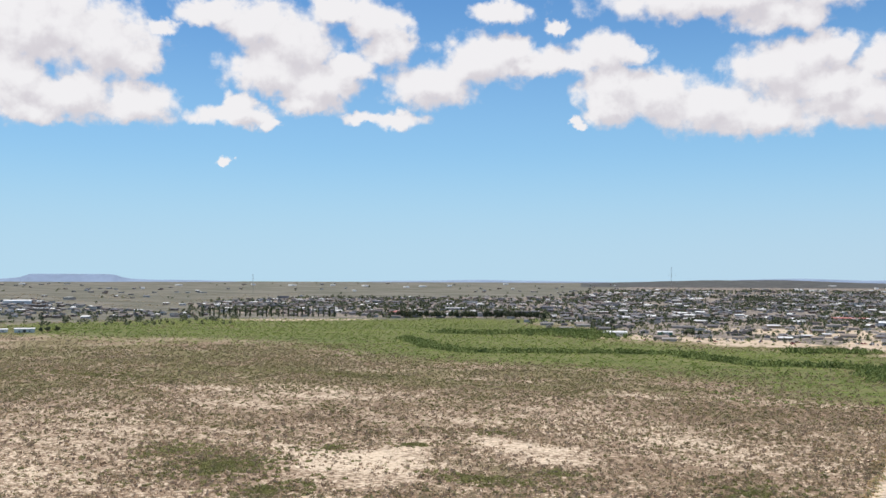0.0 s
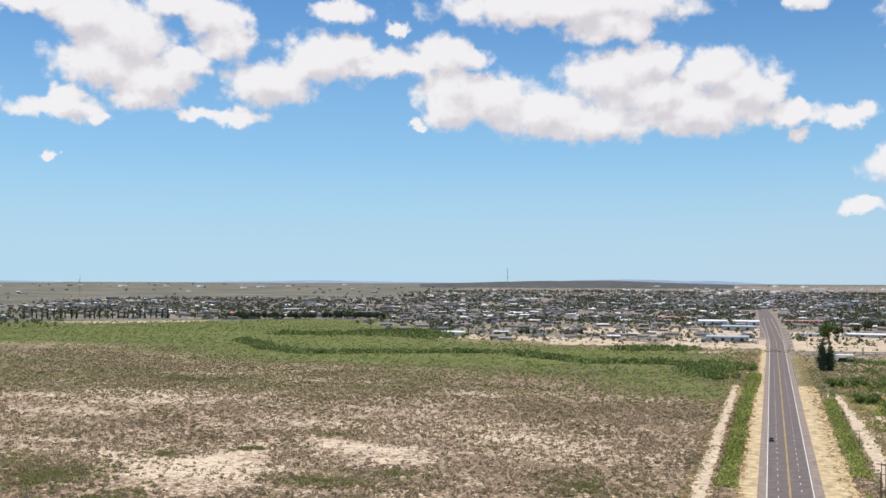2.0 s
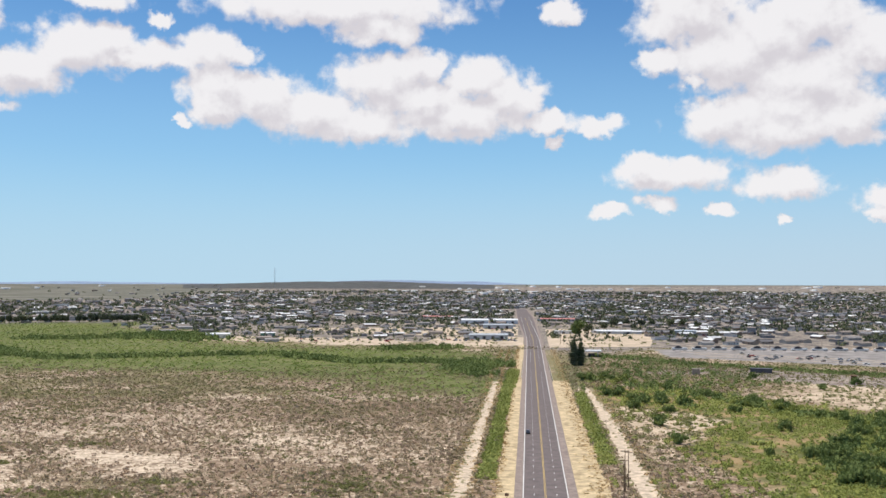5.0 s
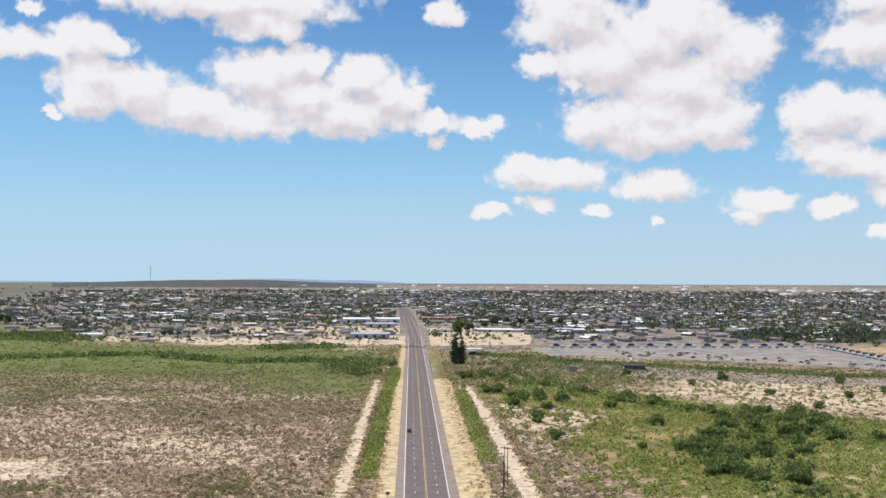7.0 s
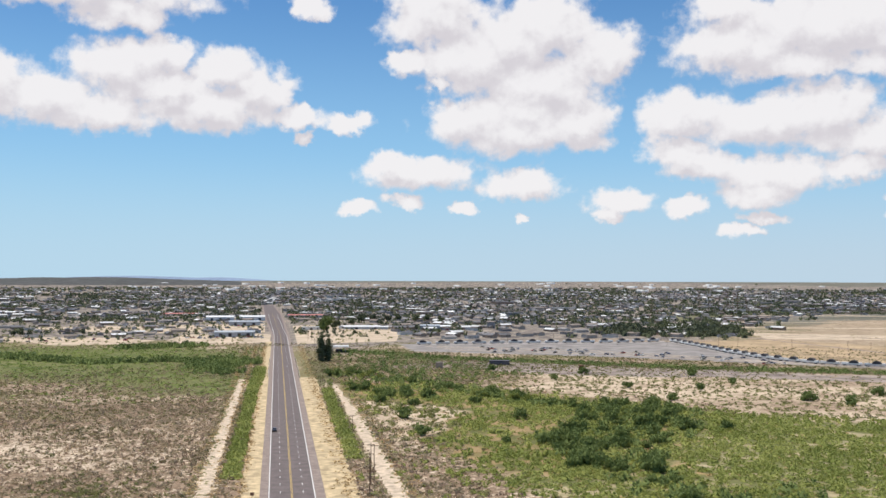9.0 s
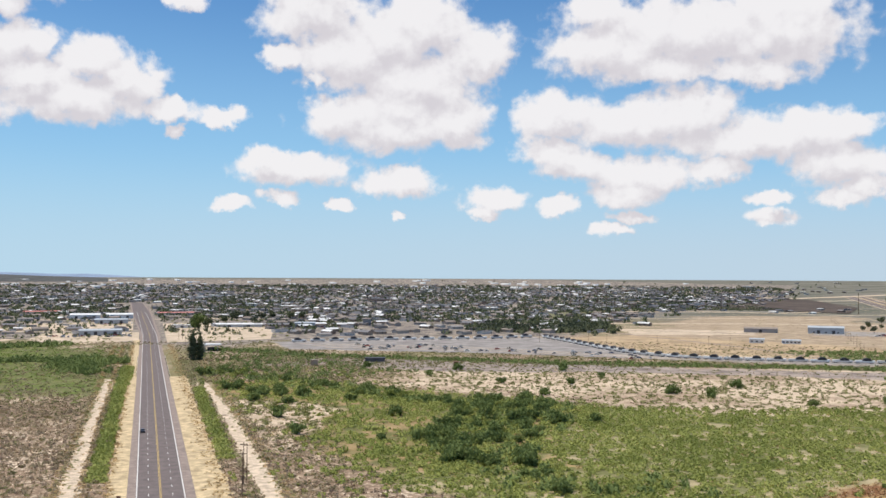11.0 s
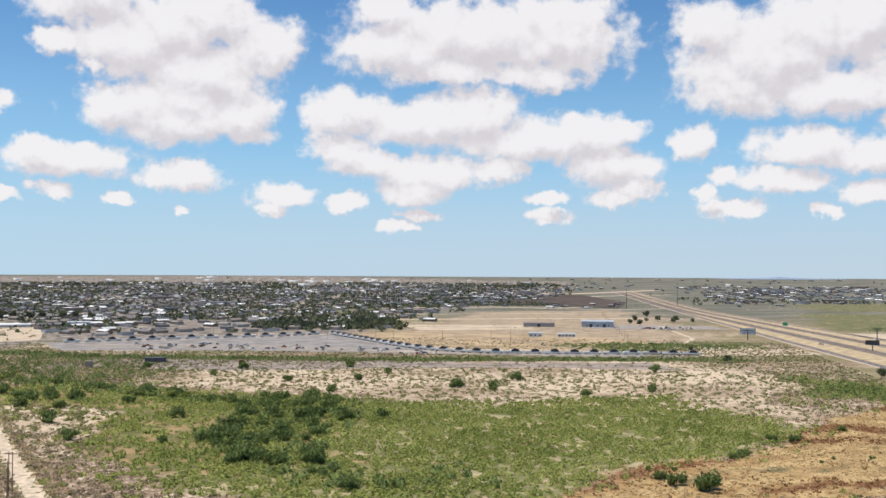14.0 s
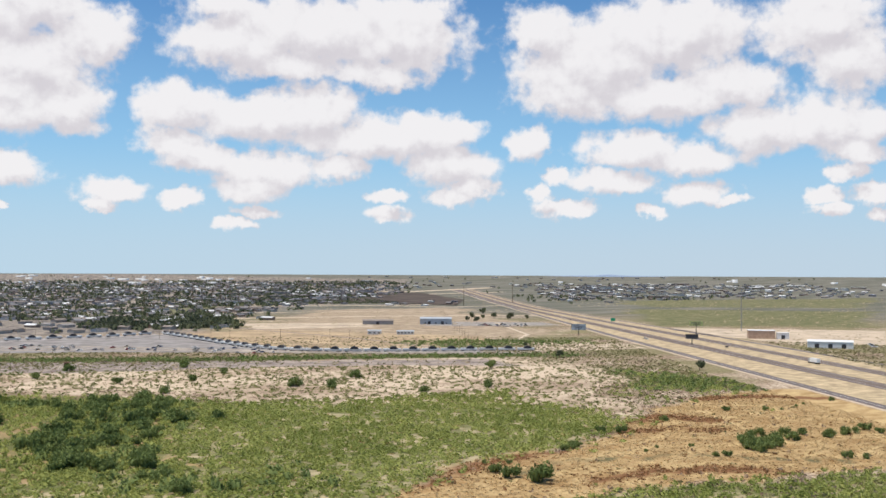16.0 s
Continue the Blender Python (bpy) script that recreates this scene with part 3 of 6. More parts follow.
def mound(seg, rings, rng, cx=0.0, cy=0.0, r=1.0, top=1.0, ball=False):
    """A low uneven mound of twigs and leaves: rings of jittered points, closed by a tip."""
    v, f = [], []
    for k in range(rings):
        u = k / rings
        rad = (math.cos((u - 0.15) * 1.5) if not ball else math.sin(0.5 + 2.2 * (k + 0.3) / rings)) * r
        for q in range(seg):
            a = 2 * math.pi * (q + 0.5 * (k % 2)) / seg + rng.uniform(-0.25, 0.25)
            w_ = rad * rng.uniform(0.72, 1.2)
            v.append((cx + w_ * math.cos(a), cy + w_ * math.sin(a), top * (u if k == 0 else u + rng.uniform(-0.14, 0.14))))
    v.append((cx + rng.uniform(-0.2, 0.2), cy + rng.uniform(-0.2, 0.2), top))
    for k in range(rings - 1):
        for q in range(seg):
            a, b_ = k * seg + q, k * seg + (q + 1) % seg
            f += [(a, b_, b_ + seg), (a, b_ + seg, a + seg)]
    for q in range(seg):
        f.append(((rings - 1) * seg + q, (rings - 1) * seg + (q + 1) % seg, rings * seg))
    return np.array(v), np.array(f)


def fuse(*pieces):
    vs, fs, n = [], [], 0
    for v, f in pieces:
        vs.append(v)
        fs.append(f + n)
        n += len(v)
    return np.concatenate(vs), np.concatenate(fs)


def sow(name, x, y, wide, high, blobs, mat, label, category, rng, z=None):
    """Many clumps joined into one mesh of growth that nobody could count."""
    x, y = np.asarray(x), np.asarray(y)
    wide, high = np.broadcast_to(wide, x.shape), np.broadcast_to(high, x.shape)
    if z is None:
        z = ground_z(x, y)
    allv, allf, n0 = [], [], 0
    pick = rng.randint(0, len(blobs), len(x))
    turn = rng.uniform(0, 2 * np.pi, len(x))
    for k, (bl, fc) in enumerate(blobs):
        i = np.where(pick == k)[0]
        co, si = np.cos(turn[i])[:, None], np.sin(turn[i])[:, None]
        w = (wide[i] / 2)[:, None]
        vx = x[i][:, None] + (bl[None, :, 0] * co - bl[None, :, 1] * si) * w
        vy = y[i][:, None] + (bl[None, :, 0] * si + bl[None, :, 1] * co) * w
        vz = z[i][:, None] - 0.05 + bl[None, :, 2] * high[i][:, None]
        allv.append(np.stack([vx, vy, vz], -1).reshape(-1, 3))
        allf.append((fc[None] + (n0 + np.arange(len(i)) * len(bl))[:, None, None]).reshape(-1, 3))
        n0 += len(i) * len(bl)
    v, f = np.concatenate(allv), np.concatenate(allf)
    me = raw_mesh(bpy.data.meshes.new(name), v, f)
    me.materials.append(mat)
    return tagged(new(name, me), label, category, kind="stuff")


def in_sector(n, r0, r1, a0, a1, rng):
    """Evenly strewn places in a sector of the plain: radii in metres, azimuths in degrees."""
    r = np.sqrt(rng.uniform(r0 ** 2, r1 ** 2, n))
    a = np.radians(rng.uniform(a0, a1, n))
    return r * np.sin(a), r * np.cos(a)


def off_road(x, y):
    fwy = edge_distance(x, y, [(x0 + 30, y0) for x0, y0 in FREEWAY], False)
    return ((x < -13) | (x > 27) | (y > 1000)) & (fwy > 72) & ~((np.abs(x + 23.2) < 3.0) & (y < 690)) & ~((np.abs(x - 39.5) < 3.4) & (y < 640))


rng = np.random.RandomState(7)
TINY = [mound(5, 1, rng) for _ in range(10)]
TUFT = [leaf_tris(7, 0.5, rng, 0.8) for _ in range(14)]
SPRAY = [leaf_tris(10, 0.42, rng, 0.7) for _ in range(14)]
STRAW = [leaf_tris(6, 0.6, rng, 0.5) for _ in range(14)]
FINE = [fuse(mound(5, 1, rng, r=0.7, top=0.7), leaf_tris(24, 0.26, rng, 0.7)) for _ in range(12)]
SMALL = [fuse(mound(5, 1, rng, r=0.75, top=0.8), leaf_tris(13, 0.36, rng)) for _ in range(12)]
MEDIUM = [fuse(mound(5, 1, rng, -0.35, 0.1, 0.6, 0.75), mound(5, 1, rng, 0.3, -0.15, 0.65, 0.85), leaf_tris(34, 0.24, rng)) for _ in range(10)]

leaf_brown = foliage("scrub_twigs", (0.28, 0.20, 0.14), (0.47, 0.36, 0.255))
leaf_olive = foliage("scrub_leaves", (0.165, 0.165, 0.07), (0.32, 0.285, 0.14))
leaf_green = foliage("green_brush_leaves", (0.195, 0.235, 0.055), (0.385, 0.40, 0.125))
leaf_patch = foliage("patch_leaves", (0.14, 0.15, 0.05), (0.27, 0.26, 0.105))
leaf_scrub = foliage("dense_scrub_leaves", (0.235, 0.20, 0.115), (0.46, 0.36, 0.24), 0.015)
leaf_marsh = foliage("marsh_leaves", (0.135, 0.185, 0.045), (0.275, 0.32, 0.095), 0.006)
leaf_dark = foliage("dark_leaves", (0.10, 0.142, 0.045), (0.21, 0.26, 0.085))
# town leaves: green dulled towards blue grey, haze put into the colour
leaf_town = foliage("town_tree_leaves", (0.05, 0.064, 0.045), (0.135, 0.15, 0.075), 0.01)
straw = foliage("dry_straw", (0.40, 0.27, 0.125), (0.60, 0.45, 0.24), 0.02)
rust_straw = foliage("rust_straw", (0.21, 0.105, 0.05), (0.38, 0.22, 0.10), 0.02)
bark = surface("bark", (0.12, 0.09, 0.065), 0.15, 1.5, 0.95)

# brown tussocks and olive shrubs of the open plain
x, y = in_sector(170000, 230, 1050, -58, 66, rng)
Z = zones(x, y)
open_ground = 1 - np.clip(Z["marsh"] + Z["green"] + Z["thicket"] + Z["barren"] * 0.85 + Z["dry"] * 0.97 + Z["yard"] * 2 + Z["town"] + Z["tan"], 0, 1)
patch = wobble(x, y * 1.8, 70, 3)
keep = off_road(x, y) & (rng.rand(len(x)) < open_ground * np.clip(0.95 - 0.4 * patch - 0.55 * Z["sand"], 0.08, 1) * np.clip(1.6 - np.hypot(x, y) / 1100, 0.4, 1))
xk, yk = x[keep], y[keep]
olive_here = rng.rand(len(xk)) < np.clip(0.25 + 0.45 * wobble(xk, yk * 2.0, 110, 9) + 0.6 * np.clip((np.hypot(xk, yk) - 430) / 220, 0, 1) - 0.3 * zones(xk, yk)["sand"], 0.04, 0.95)
s = rng.uniform(0.4, 1.3, len(xk))
sow("dry_scrub", xk[~olive_here], yk[~olive_here], s[~olive_here] * 1.6, s[~olive_here] * 0.85, TUFT, leaf_brown,
    "low brown desert tussocks on sandy ground", "scrub", rng)
sow("olive_scrub", xk[olive_here], yk[olive_here], s[olive_here] * 2.0, s[olive_here] * 0.8, TUFT, leaf_olive,
    "low olive green desert shrubs on sandy ground", "scrub", rng)

# denser brown and olive scrub in drifts
x, y = in_sector(112000, 235, 900, -58, 12, rng)
Z = zones(x, y)
open_ground = 1 - np.clip(Z["marsh"] + Z["thicket"] + Z["green"] + Z["sand"] * 1.1 + Z["town"] + Z["ditch"], 0, 1)
drift_w = 0.46 + 0.30 * wobble(x, y * 1.7, 120, 61) + 0.30 * wobble(x, y * 1.6, 42, 62) + 0.25 * wobble(x, y * 1.4, 14, 63) + 0.15 * np.clip((x + 200) / 150, 0, 1)
keep = off_road(x, y) & (rng.rand(len(x)) < open_ground * np.clip(drift_w, 0.02, 0.8) * np.clip(1.75 - np.hypot(x, y) / 600, 0.3, 1))
xk, yk = x[keep], y[keep]
s = rng.uniform(0.8, 2.0, len(xk))
sow("dense_scrub", xk, yk, s * 1.3, s * 0.55, SPRAY, leaf_scrub, "dense brown and olive scrub in drifts", "scrub", rng)

# green patches in the scrub
for cx, cy, rx, ry, n in ((-242, 283, 30, 34, 520), (-203, 257, 16, 22, 200), (-282, 300, 26, 22, 220), (-229, 334, 9, 9, 60), (-204, 356, 12, 7, 60), (-146, 308, 26, 9, 260), (-128, 328, 12, 8, 90),
                           (-560, 500, 110, 22, 420), (-400, 590, 120, 16, 400), (-60, 330, 22, 24, 160), (-185, 402, 14, 10, 60)):
    a, q = rng.uniform(0, 2 * np.pi, n), np.abs(rng.normal(0, 0.62, n))
    sow("green_shrubs", cx + rx * q * np.cos(a), cy + ry * q * np.sin(a), rng.uniform(1.2, 3.0, n), rng.uniform(0.5, 1.1, n), MEDIUM, leaf_patch,
        "patch of dense green desert shrubs", "shrubs", rng)

# marsh belt
x, y = in_sector(30000, 560, 1750, -56, 0, rng)
Z = zones(x, y)
keep = off_road(x, y) & (rng.rand(len(x)) < Z["marsh"] * 0.95) & (Z["hedge"] < 0.5)
xk, yk = x[keep], y[keep]
sow("marsh_growth", xk, yk, rng.uniform(2.0, 5.5, len(xk)), rng.uniform(0.5, 1.4, len(xk)), SMALL, leaf_marsh,
    "bright green reeds and low brush in the marsh", "marsh growth", rng)
# scrub of the plain further west
x, y = in_sector(30000, 780, 1500, -60, -18, rng)
Z = zones(x, y)
k = rng.rand(len(x)) < (1 - Z["marsh"]) * (1 - Z["town"]) * np.clip(0.5 + 0.4 * wobble(x, y * 1.8, 130, 73), 0.05, 0.9)
sow("western_scrub", x[k], y[k], rng.uniform(1.2, 3.4, k.sum()), rng.uniform(0.6, 1.3, k.sum()), TUFT, leaf_scrub, "brown and olive scrub across the western plain", "scrub", rng)
# taller dark brush along the creeks
for line, half, n, hi in ((HEDGE_A, 10, 900, 5.0), (HEDGE_B, 16, 420, 6.0), ([(-470, 1160), (-380, 1120)], 34, 260, 8.0), ([(-150, 985), (-78, 1010)], 14, 110, 6.0),
                          ([(-60, 790), (-34, 720)], 12, 90, 5.0), ([(-50, 840), (-18, 800)], 14, 80, 5.0)):
    pts = [Vector(p) for p in line]
    cum = np.cumsum([0] + [(q - p).length for p, q in zip(pts, pts[1:])])
    u = rng.uniform(0, cum[-1], n)
    px_, py_ = np.interp(u, cum, [p.x for p in pts]), np.interp(u, cum, [p.y for p in pts])
    px_, py_ = px_ + rng.normal(0, half * 0.55, n), py_ + rng.normal(0, half * 0.55, n)
    away = (px_ < -12)
    px_, py_ = px_[away], py_[away]
    n = len(px_)
    sow("creek_brush", px_, py_, rng.uniform(3, 8, n), rng.uniform(0.4, 1.0, n) * hi, MEDIUM, leaf_dark,
        "tall dark green brush along the creek", "brush", rng)

# green east of the highway
x, y = in_sector(46000, 215, 720, 3, 66, rng)
Z = zones(x, y)
g = np.maximum(Z["green"], Z["south"])
keep = off_road(x, y) & (rng.rand(len(x)) < g * 0.9 * (1 - 0.9 * Z["dry"])) & (wobble(x, y, 40, 21) > -0.95) & (Z["tawny"] < 0.5)
xk, yk = x[keep], y[keep]
sow("green_brush", xk, yk, rng.uniform(1.6, 4.2, len(xk)), rng.uniform(0.6, 1.7, len(xk)), FINE, leaf_green,
    "bright green low brush covering the ground", "brush", rng)
keep = off_road(x, y) & (rng.rand(len(x)) < (Z["thicket"] * (0.30 + 0.35 * np.clip(wobble(x, y, 45, 23), -0.7, 1)) * (1 - 0.9 * Z["tawny"]) + Z["brush"] * 0.35 + Z["strip"] * 0.5 + Z["barren"] * 0.13 + 0.05) * (1 - 0.97 * Z["dry"]))
on_sand = keep & (Z["barren"] > 0.35)
sow("sand_brush", x[on_sand], y[on_sand], rng.uniform(1.2, 4.2, on_sand.sum()), rng.uniform(0.4, 1.3, on_sand.sum()), SMALL, leaf_patch,
    "low olive brush strewn over bare sand", "brush", rng)
among = rng.rand(len(x)) < 0.16 * np.maximum(Z["green"], 0.7 * Z["thicket"])
sow("dry_tufts", x[among], y[among], rng.uniform(1.0, 2.8, among.sum()), rng.uniform(0.3, 0.8, among.sum()), TUFT, straw,
    "dry straw tufts among the green brush", "grass", rng)
keep &= ~on_sand
xk, yk = x[keep], y[keep]
sow("mixed_brush", xk, yk, rng.uniform(1.4, 3.8, len(xk)), rng.uniform(0.7, 2.0, len(xk)), MEDIUM, leaf_green,
    "mixed olive green brush on sandy ground", "brush", rng)
x, y = in_sector(30000, 540, 1000, 0, 60, rng)
Z = zones(x, y)
keep = off_road(x, y) & (rng.rand(len(x)) < Z["strip"] + 0.7 * Z["brush"] + 0.6 * Z["field"] + 0.4 * zone(x, y, [(60, 640), (60, 880), (150, 800), (170, 700), (100, 640)], 20)) & (Z["yard"] < 0.3)
xk, yk = x[keep], y[keep]
sow("embankment_brush", xk, yk, rng.uniform(2, 4.5, len(xk)), rng.uniform(0.8, 2.4, len(xk)), SMALL, leaf_dark,
    "dark brush along the yard's embankment", "brush", rng)
for line, half, n in (([(-15, 345), (-13.5, 640)], 2.9, 900), ([(-13, 640), (-11, 770)], 4.0, 320), ([(30.3, 376), (31.5, 612)], 2.9, 720)):
    u = rng.rand(n)
    bx_, by_ = line[0][0] + (line[1][0] - line[0][0]) * u + rng.uniform(-half, half, n), line[0][1] + (line[1][1] - line[0][1]) * u
    sow("ditch_brush", bx_, by_, rng.uniform(1.5, 3.2, n), rng.uniform(0.7, 1.8, n), SMALL, leaf_green, "green brush growing in the roadside ditch", "brush", rng)


# weeds and low shrubs on the bare lots at the edge of town
x, y = in_sector(2600, 1020, 1560, -20, 8, rng)
k = ((x < -14) | (x > 24)) & (rng.rand(len(x)) < np.clip(0.35 + 0.6 * wobble(x, y, 60, 81), 0.03, 0.9))
sow("lot_weeds", x[k], y[k], rng.uniform(1.5, 5.0, k.sum()), rng.uniform(0.5, 2.2, k.sum()), SMALL, leaf_patch, "low weeds and shrubs on the bare lots", "weeds", rng)
# straw tufts and small green weeds along the verges and tracks
n = 5200
y = rng.uniform(230, 1000, n)
x = np.choose(rng.randint(0, 5, n), [rng.normal(-11, 1.2, n), rng.normal(25, 2.2, n), rng.normal(-27, 1.3, n), rng.normal(-19.5, 1.0, n), rng.normal(45, 1.6, n)])
sow("verge_tufts", x, y, rng.uniform(0.7, 2.4, n), rng.uniform(0.2, 0.6, n), TUFT, straw, "straw coloured tufts along the road verge", "grass", rng)
n = 1500
y = rng.uniform(230, 700, n)
x = np.choose(rng.randint(0, 3, n), [rng.normal(-27, 1.6, n), rng.normal(45, 2.2, n), rng.normal(34.8, 0.8, n)])
sow("verge_weeds", x, y, rng.uniform(0.8, 2.4, n), rng.uniform(0.3, 0.8, n), TINY, leaf_olive, "small green weeds along the sandy tracks", "weeds", rng)


def crown_mesh(mat, lumps, leaves, size, rng):
    """A crown of several leafy lumps (x, y, z, half width, half height), uneven and with gaps."""
    pieces = []
    for lx, ly, lz, lw, lh in lumps:
        for v, f in (mound(5, 2, rng, r=0.66, top=0.8, ball=True), leaf_tris(leaves, size / lw, rng, 0.8)):
            v = v.copy()
            v[:, 2] = (v[:, 2] - 0.5) * 2
            v = v * np.array([lw, lw, lh]) + np.array([lx, ly, lz])
            v[:, 2] = np.maximum(v[:, 2], 0.02)
            pieces.append((v, f))
    me = raw_mesh(bpy.data.meshes.new("crown"), *fuse(*pieces))
    me.materials.append(mat)
    return me


def trunk_mesh(height, r, spread, rng, limbs=4):
    bm = bmesh.new()
    tube(bm, (0, 0, -0.2), (0.1 * r, 0, height), r, r * 0.55, 7)
    for k in range(limbs):
        a = 2 * math.pi * k / limbs + rng.uniform(-0.4, 0.4)
        z0 = height * rng.uniform(0.55, 0.95)
        tube(bm, (0, 0, z0), (math.cos(a) * spread, math.sin(a) * spread, z0 + height * rng.uniform(0.35, 0.7)), r * 0.4, r * 0.15, 5)
    me = bpy.data.meshes.new("trunk")
    bm.to_mesh(me)
    bm.free()
    me.materials.append(bark)
    return me


def make_plant(name, crown, trunk, label, category, group=""):
    ob = thing(name, label, category, group)
    share("crown", crown, ob, Matrix())
    share("trunk", trunk, ob, Matrix())
    return ob


def plant(master, x, y, s=1.0, turn=0.0, sz=None, label=""):
    ob = copy_thing(master, pose(x, y, gz(x, y), 0, 0, turn))
    ob.scale = (s, s, sz or s)
    if label:
        tagged(ob, label)
    return ob


def drop_master(ob):
    for o in (*ob.children_recursive, ob):
        bpy.data.objects.remove(o)


# large single bushes
bush_kinds = []
for k in range(4):
    lumps = [(rng.uniform(-1.5, 1.5), rng.uniform(-1.5, 1.5), rng.uniform(0.9, 2.2), rng.uniform(0.8, 1.3), rng.uniform(0.7, 1.1)) for _ in range(8)]
    crown = crown_mesh(leaf_dark if k % 2 else leaf_green, lumps, 52, 0.22, rng)
    bush_kinds.append(make_plant("bush", crown, trunk_mesh(0.9, 0.12, 0.9, rng), "dark green mesquite bush growing among the brush", "bush", "mesquite bushes"))
x, y = in_sector(6500, 255, 740, 3, 42, rng)
Z = zones(x, y)
w_core = np.maximum(Z["core"] * np.clip(0.62 + 0.6 * wobble(x, y, 34, 27), 0.1, 1), 0.75 * Z["rim"]) * (1 - 0.95 * Z["tawny"])
keep = off_road(x, y) & (rng.rand(len(x)) < w_core * 0.30 + 0.006 * Z["barren"] + 0.012 * Z["thicket"])
thick = off_road(x, y) & (rng.rand(len(x)) < w_core * 0.8) & ~keep
sow("thicket_brush", x[thick], y[thick], rng.uniform(3.0, 6.5, thick.sum()), rng.uniform(1.6, 3.8, thick.sum()), MEDIUM, leaf_dark,
    "dense dark green mesquite thicket along the wash", "brush", rng)
edge = off_road(x, y) & (rng.rand(len(x)) < 0.75 * Z["rim"] + 0.12 * Z["thicket"]) & ~keep & ~thick
sow("wash_brush", x[edge], y[edge], rng.uniform(2.5, 5.5, edge.sum()), rng.uniform(1.2, 2.6, edge.sum()), MEDIUM, leaf_green,
    "bright green brush along the edge of the wash", "brush", rng)
n_b = 0
for bx, by in zip(x[keep], y[keep]):
    if n_b < 290:
        in_rim = zone(bx, by, RIM, 5, False, 11) > 0.4
        plant(bush_kinds[1 + 2 * (n_b % 2) if not in_rim or n_b % 3 else 2 * (n_b % 2)], bx, by, rng.uniform(0.8, 1.7) * (1.0 if in_rim else 1.25), rng.uniform(0, 360))
        n_b += 1
for bx, by, s in ((229, 254, 1.1), (227, 244, 1.5), (231, 233, 2.1), (279, 269, 0.9), (284, 270, 1.0), (289, 271, 0.8), (338, 224, 1.6), (339, 219, 1.7), (346, 222, 1.7),
                  (353, 223, 1.6), (362, 228, 1.5), (372, 227, 1.3), (372, 243, 1.1), (362, 240, 1.2), (351, 235, 1.4), (345, 230, 1.4), (381, 236, 1.2), (388, 232, 1.0), (390, 221, 1.1),
                  (396, 223, 1.0), (404, 220, 1.2), (412, 220, 0.9), (421, 221, 1.2), (419, 213, 0.9), (353, 192, 1.0), (358, 187, 0.7), (316, 225, 0.6), (319, 222, 0.8), (423, 295, 0.9),
                  (441, 284, 0.8), (372, 294, 0.9), (504, 283, 0.8), (323, 290, 1.0), (329, 283, 1.2), (325, 243, 0.5), (302, 247, 0.4), (312, 250, 0.4), (450, 280, 0.4), (468, 283, 0.4),
                  (478, 285, 0.4), (-14, 794, 1.5), (-30, 300, 0.9), (243, 262, 0.5), (236, 268, 0.5)):
    plant(bush_kinds[1 + 2 * (int(bx) % 2)], bx, by, s, bx * 7 % 360, label="dark rounded bush standing alone in dry grass")
x, y = in_sector(60000, 200, 620, 30, 68, rng)
Z = zones(x, y)
keep = off_road(x, y) & (rng.rand(len(x)) < Z["dry"] * 0.8)
rusty_here = rng.rand(len(x)) < 0.03 + 0.8 * Z["rust"]
keep_r = keep & rusty_here
sow("rust_grass", x[keep_r], y[keep_r], rng.uniform(0.8, 2.0, keep_r.sum()), rng.uniform(0.3, 0.8, keep_r.sum()), TUFT, rust_straw, "tall rust brown grass in bands across the field", "grass", rng)
keep &= ~rusty_here
sow("dry_grass", x[keep], y[keep], rng.uniform(0.7, 1.8, keep.sum()), rng.uniform(0.2, 0.4, keep.sum()), STRAW, straw, "dry reddish straw grass covering the field", "grass", rng)
for o in bush_kinds:
    drop_master(o)

# trees: masters
tree_kinds = []
for k in range(4):
    lumps = [(rng.uniform(-3.2, 3.2), rng.uniform(-3.2, 3.2), rng.uniform(4.0, 8.5), rng.uniform(1.8, 2.8), rng.uniform(1.5, 2.3)) for _ in range(11)]
    crown = crown_mesh(leaf_town, lumps, 34, 0.5, rng)
    tree_kinds.append(make_plant("tree", crown, trunk_mesh(4.5, 0.35, 2.6, rng), "broad green shade tree with a rounded crown", "tree", "shade trees"))
poplar_kinds = []
for k in range(3):
    lumps = [(rng.uniform(-0.4, 0.4), rng.uniform(-0.4, 0.4), 2.6 + 13 * i / 7, 1.9 - 0.13 * abs(i - 2.5), 1.9) for i in range(8)]
    me = crown_mesh(leaf_town, lumps, 26, 0.4, rng)
    poplar_kinds.append(make_plant("poplar", me, trunk_mesh(7, 0.25, 0.8, rng), "tall narrow dark green tree in a planted row", "tree", "row of narrow trees"))
for i in range(26):
    u = i / 25
    plant(poplar_kinds[i % 3], -1194 + 193 * u + rng.uniform(-2, 2), 1333 + 127 * u + rng.uniform(-2, 2), rng.uniform(0.8, 1.2), i * 40, rng.uniform(0.85, 1.15))
for i in range(46):
    u = i / 45
    plant(tree_kinds[i % 4], -895 + 250 * u + rng.uniform(-5, 5), 1484 + 94 * u + rng.uniform(-6, 12), rng.uniform(0.9, 1.4), i * 50, rng.uniform(1.1, 1.5), label="dense dark tree in the windbreak at the edge of town")
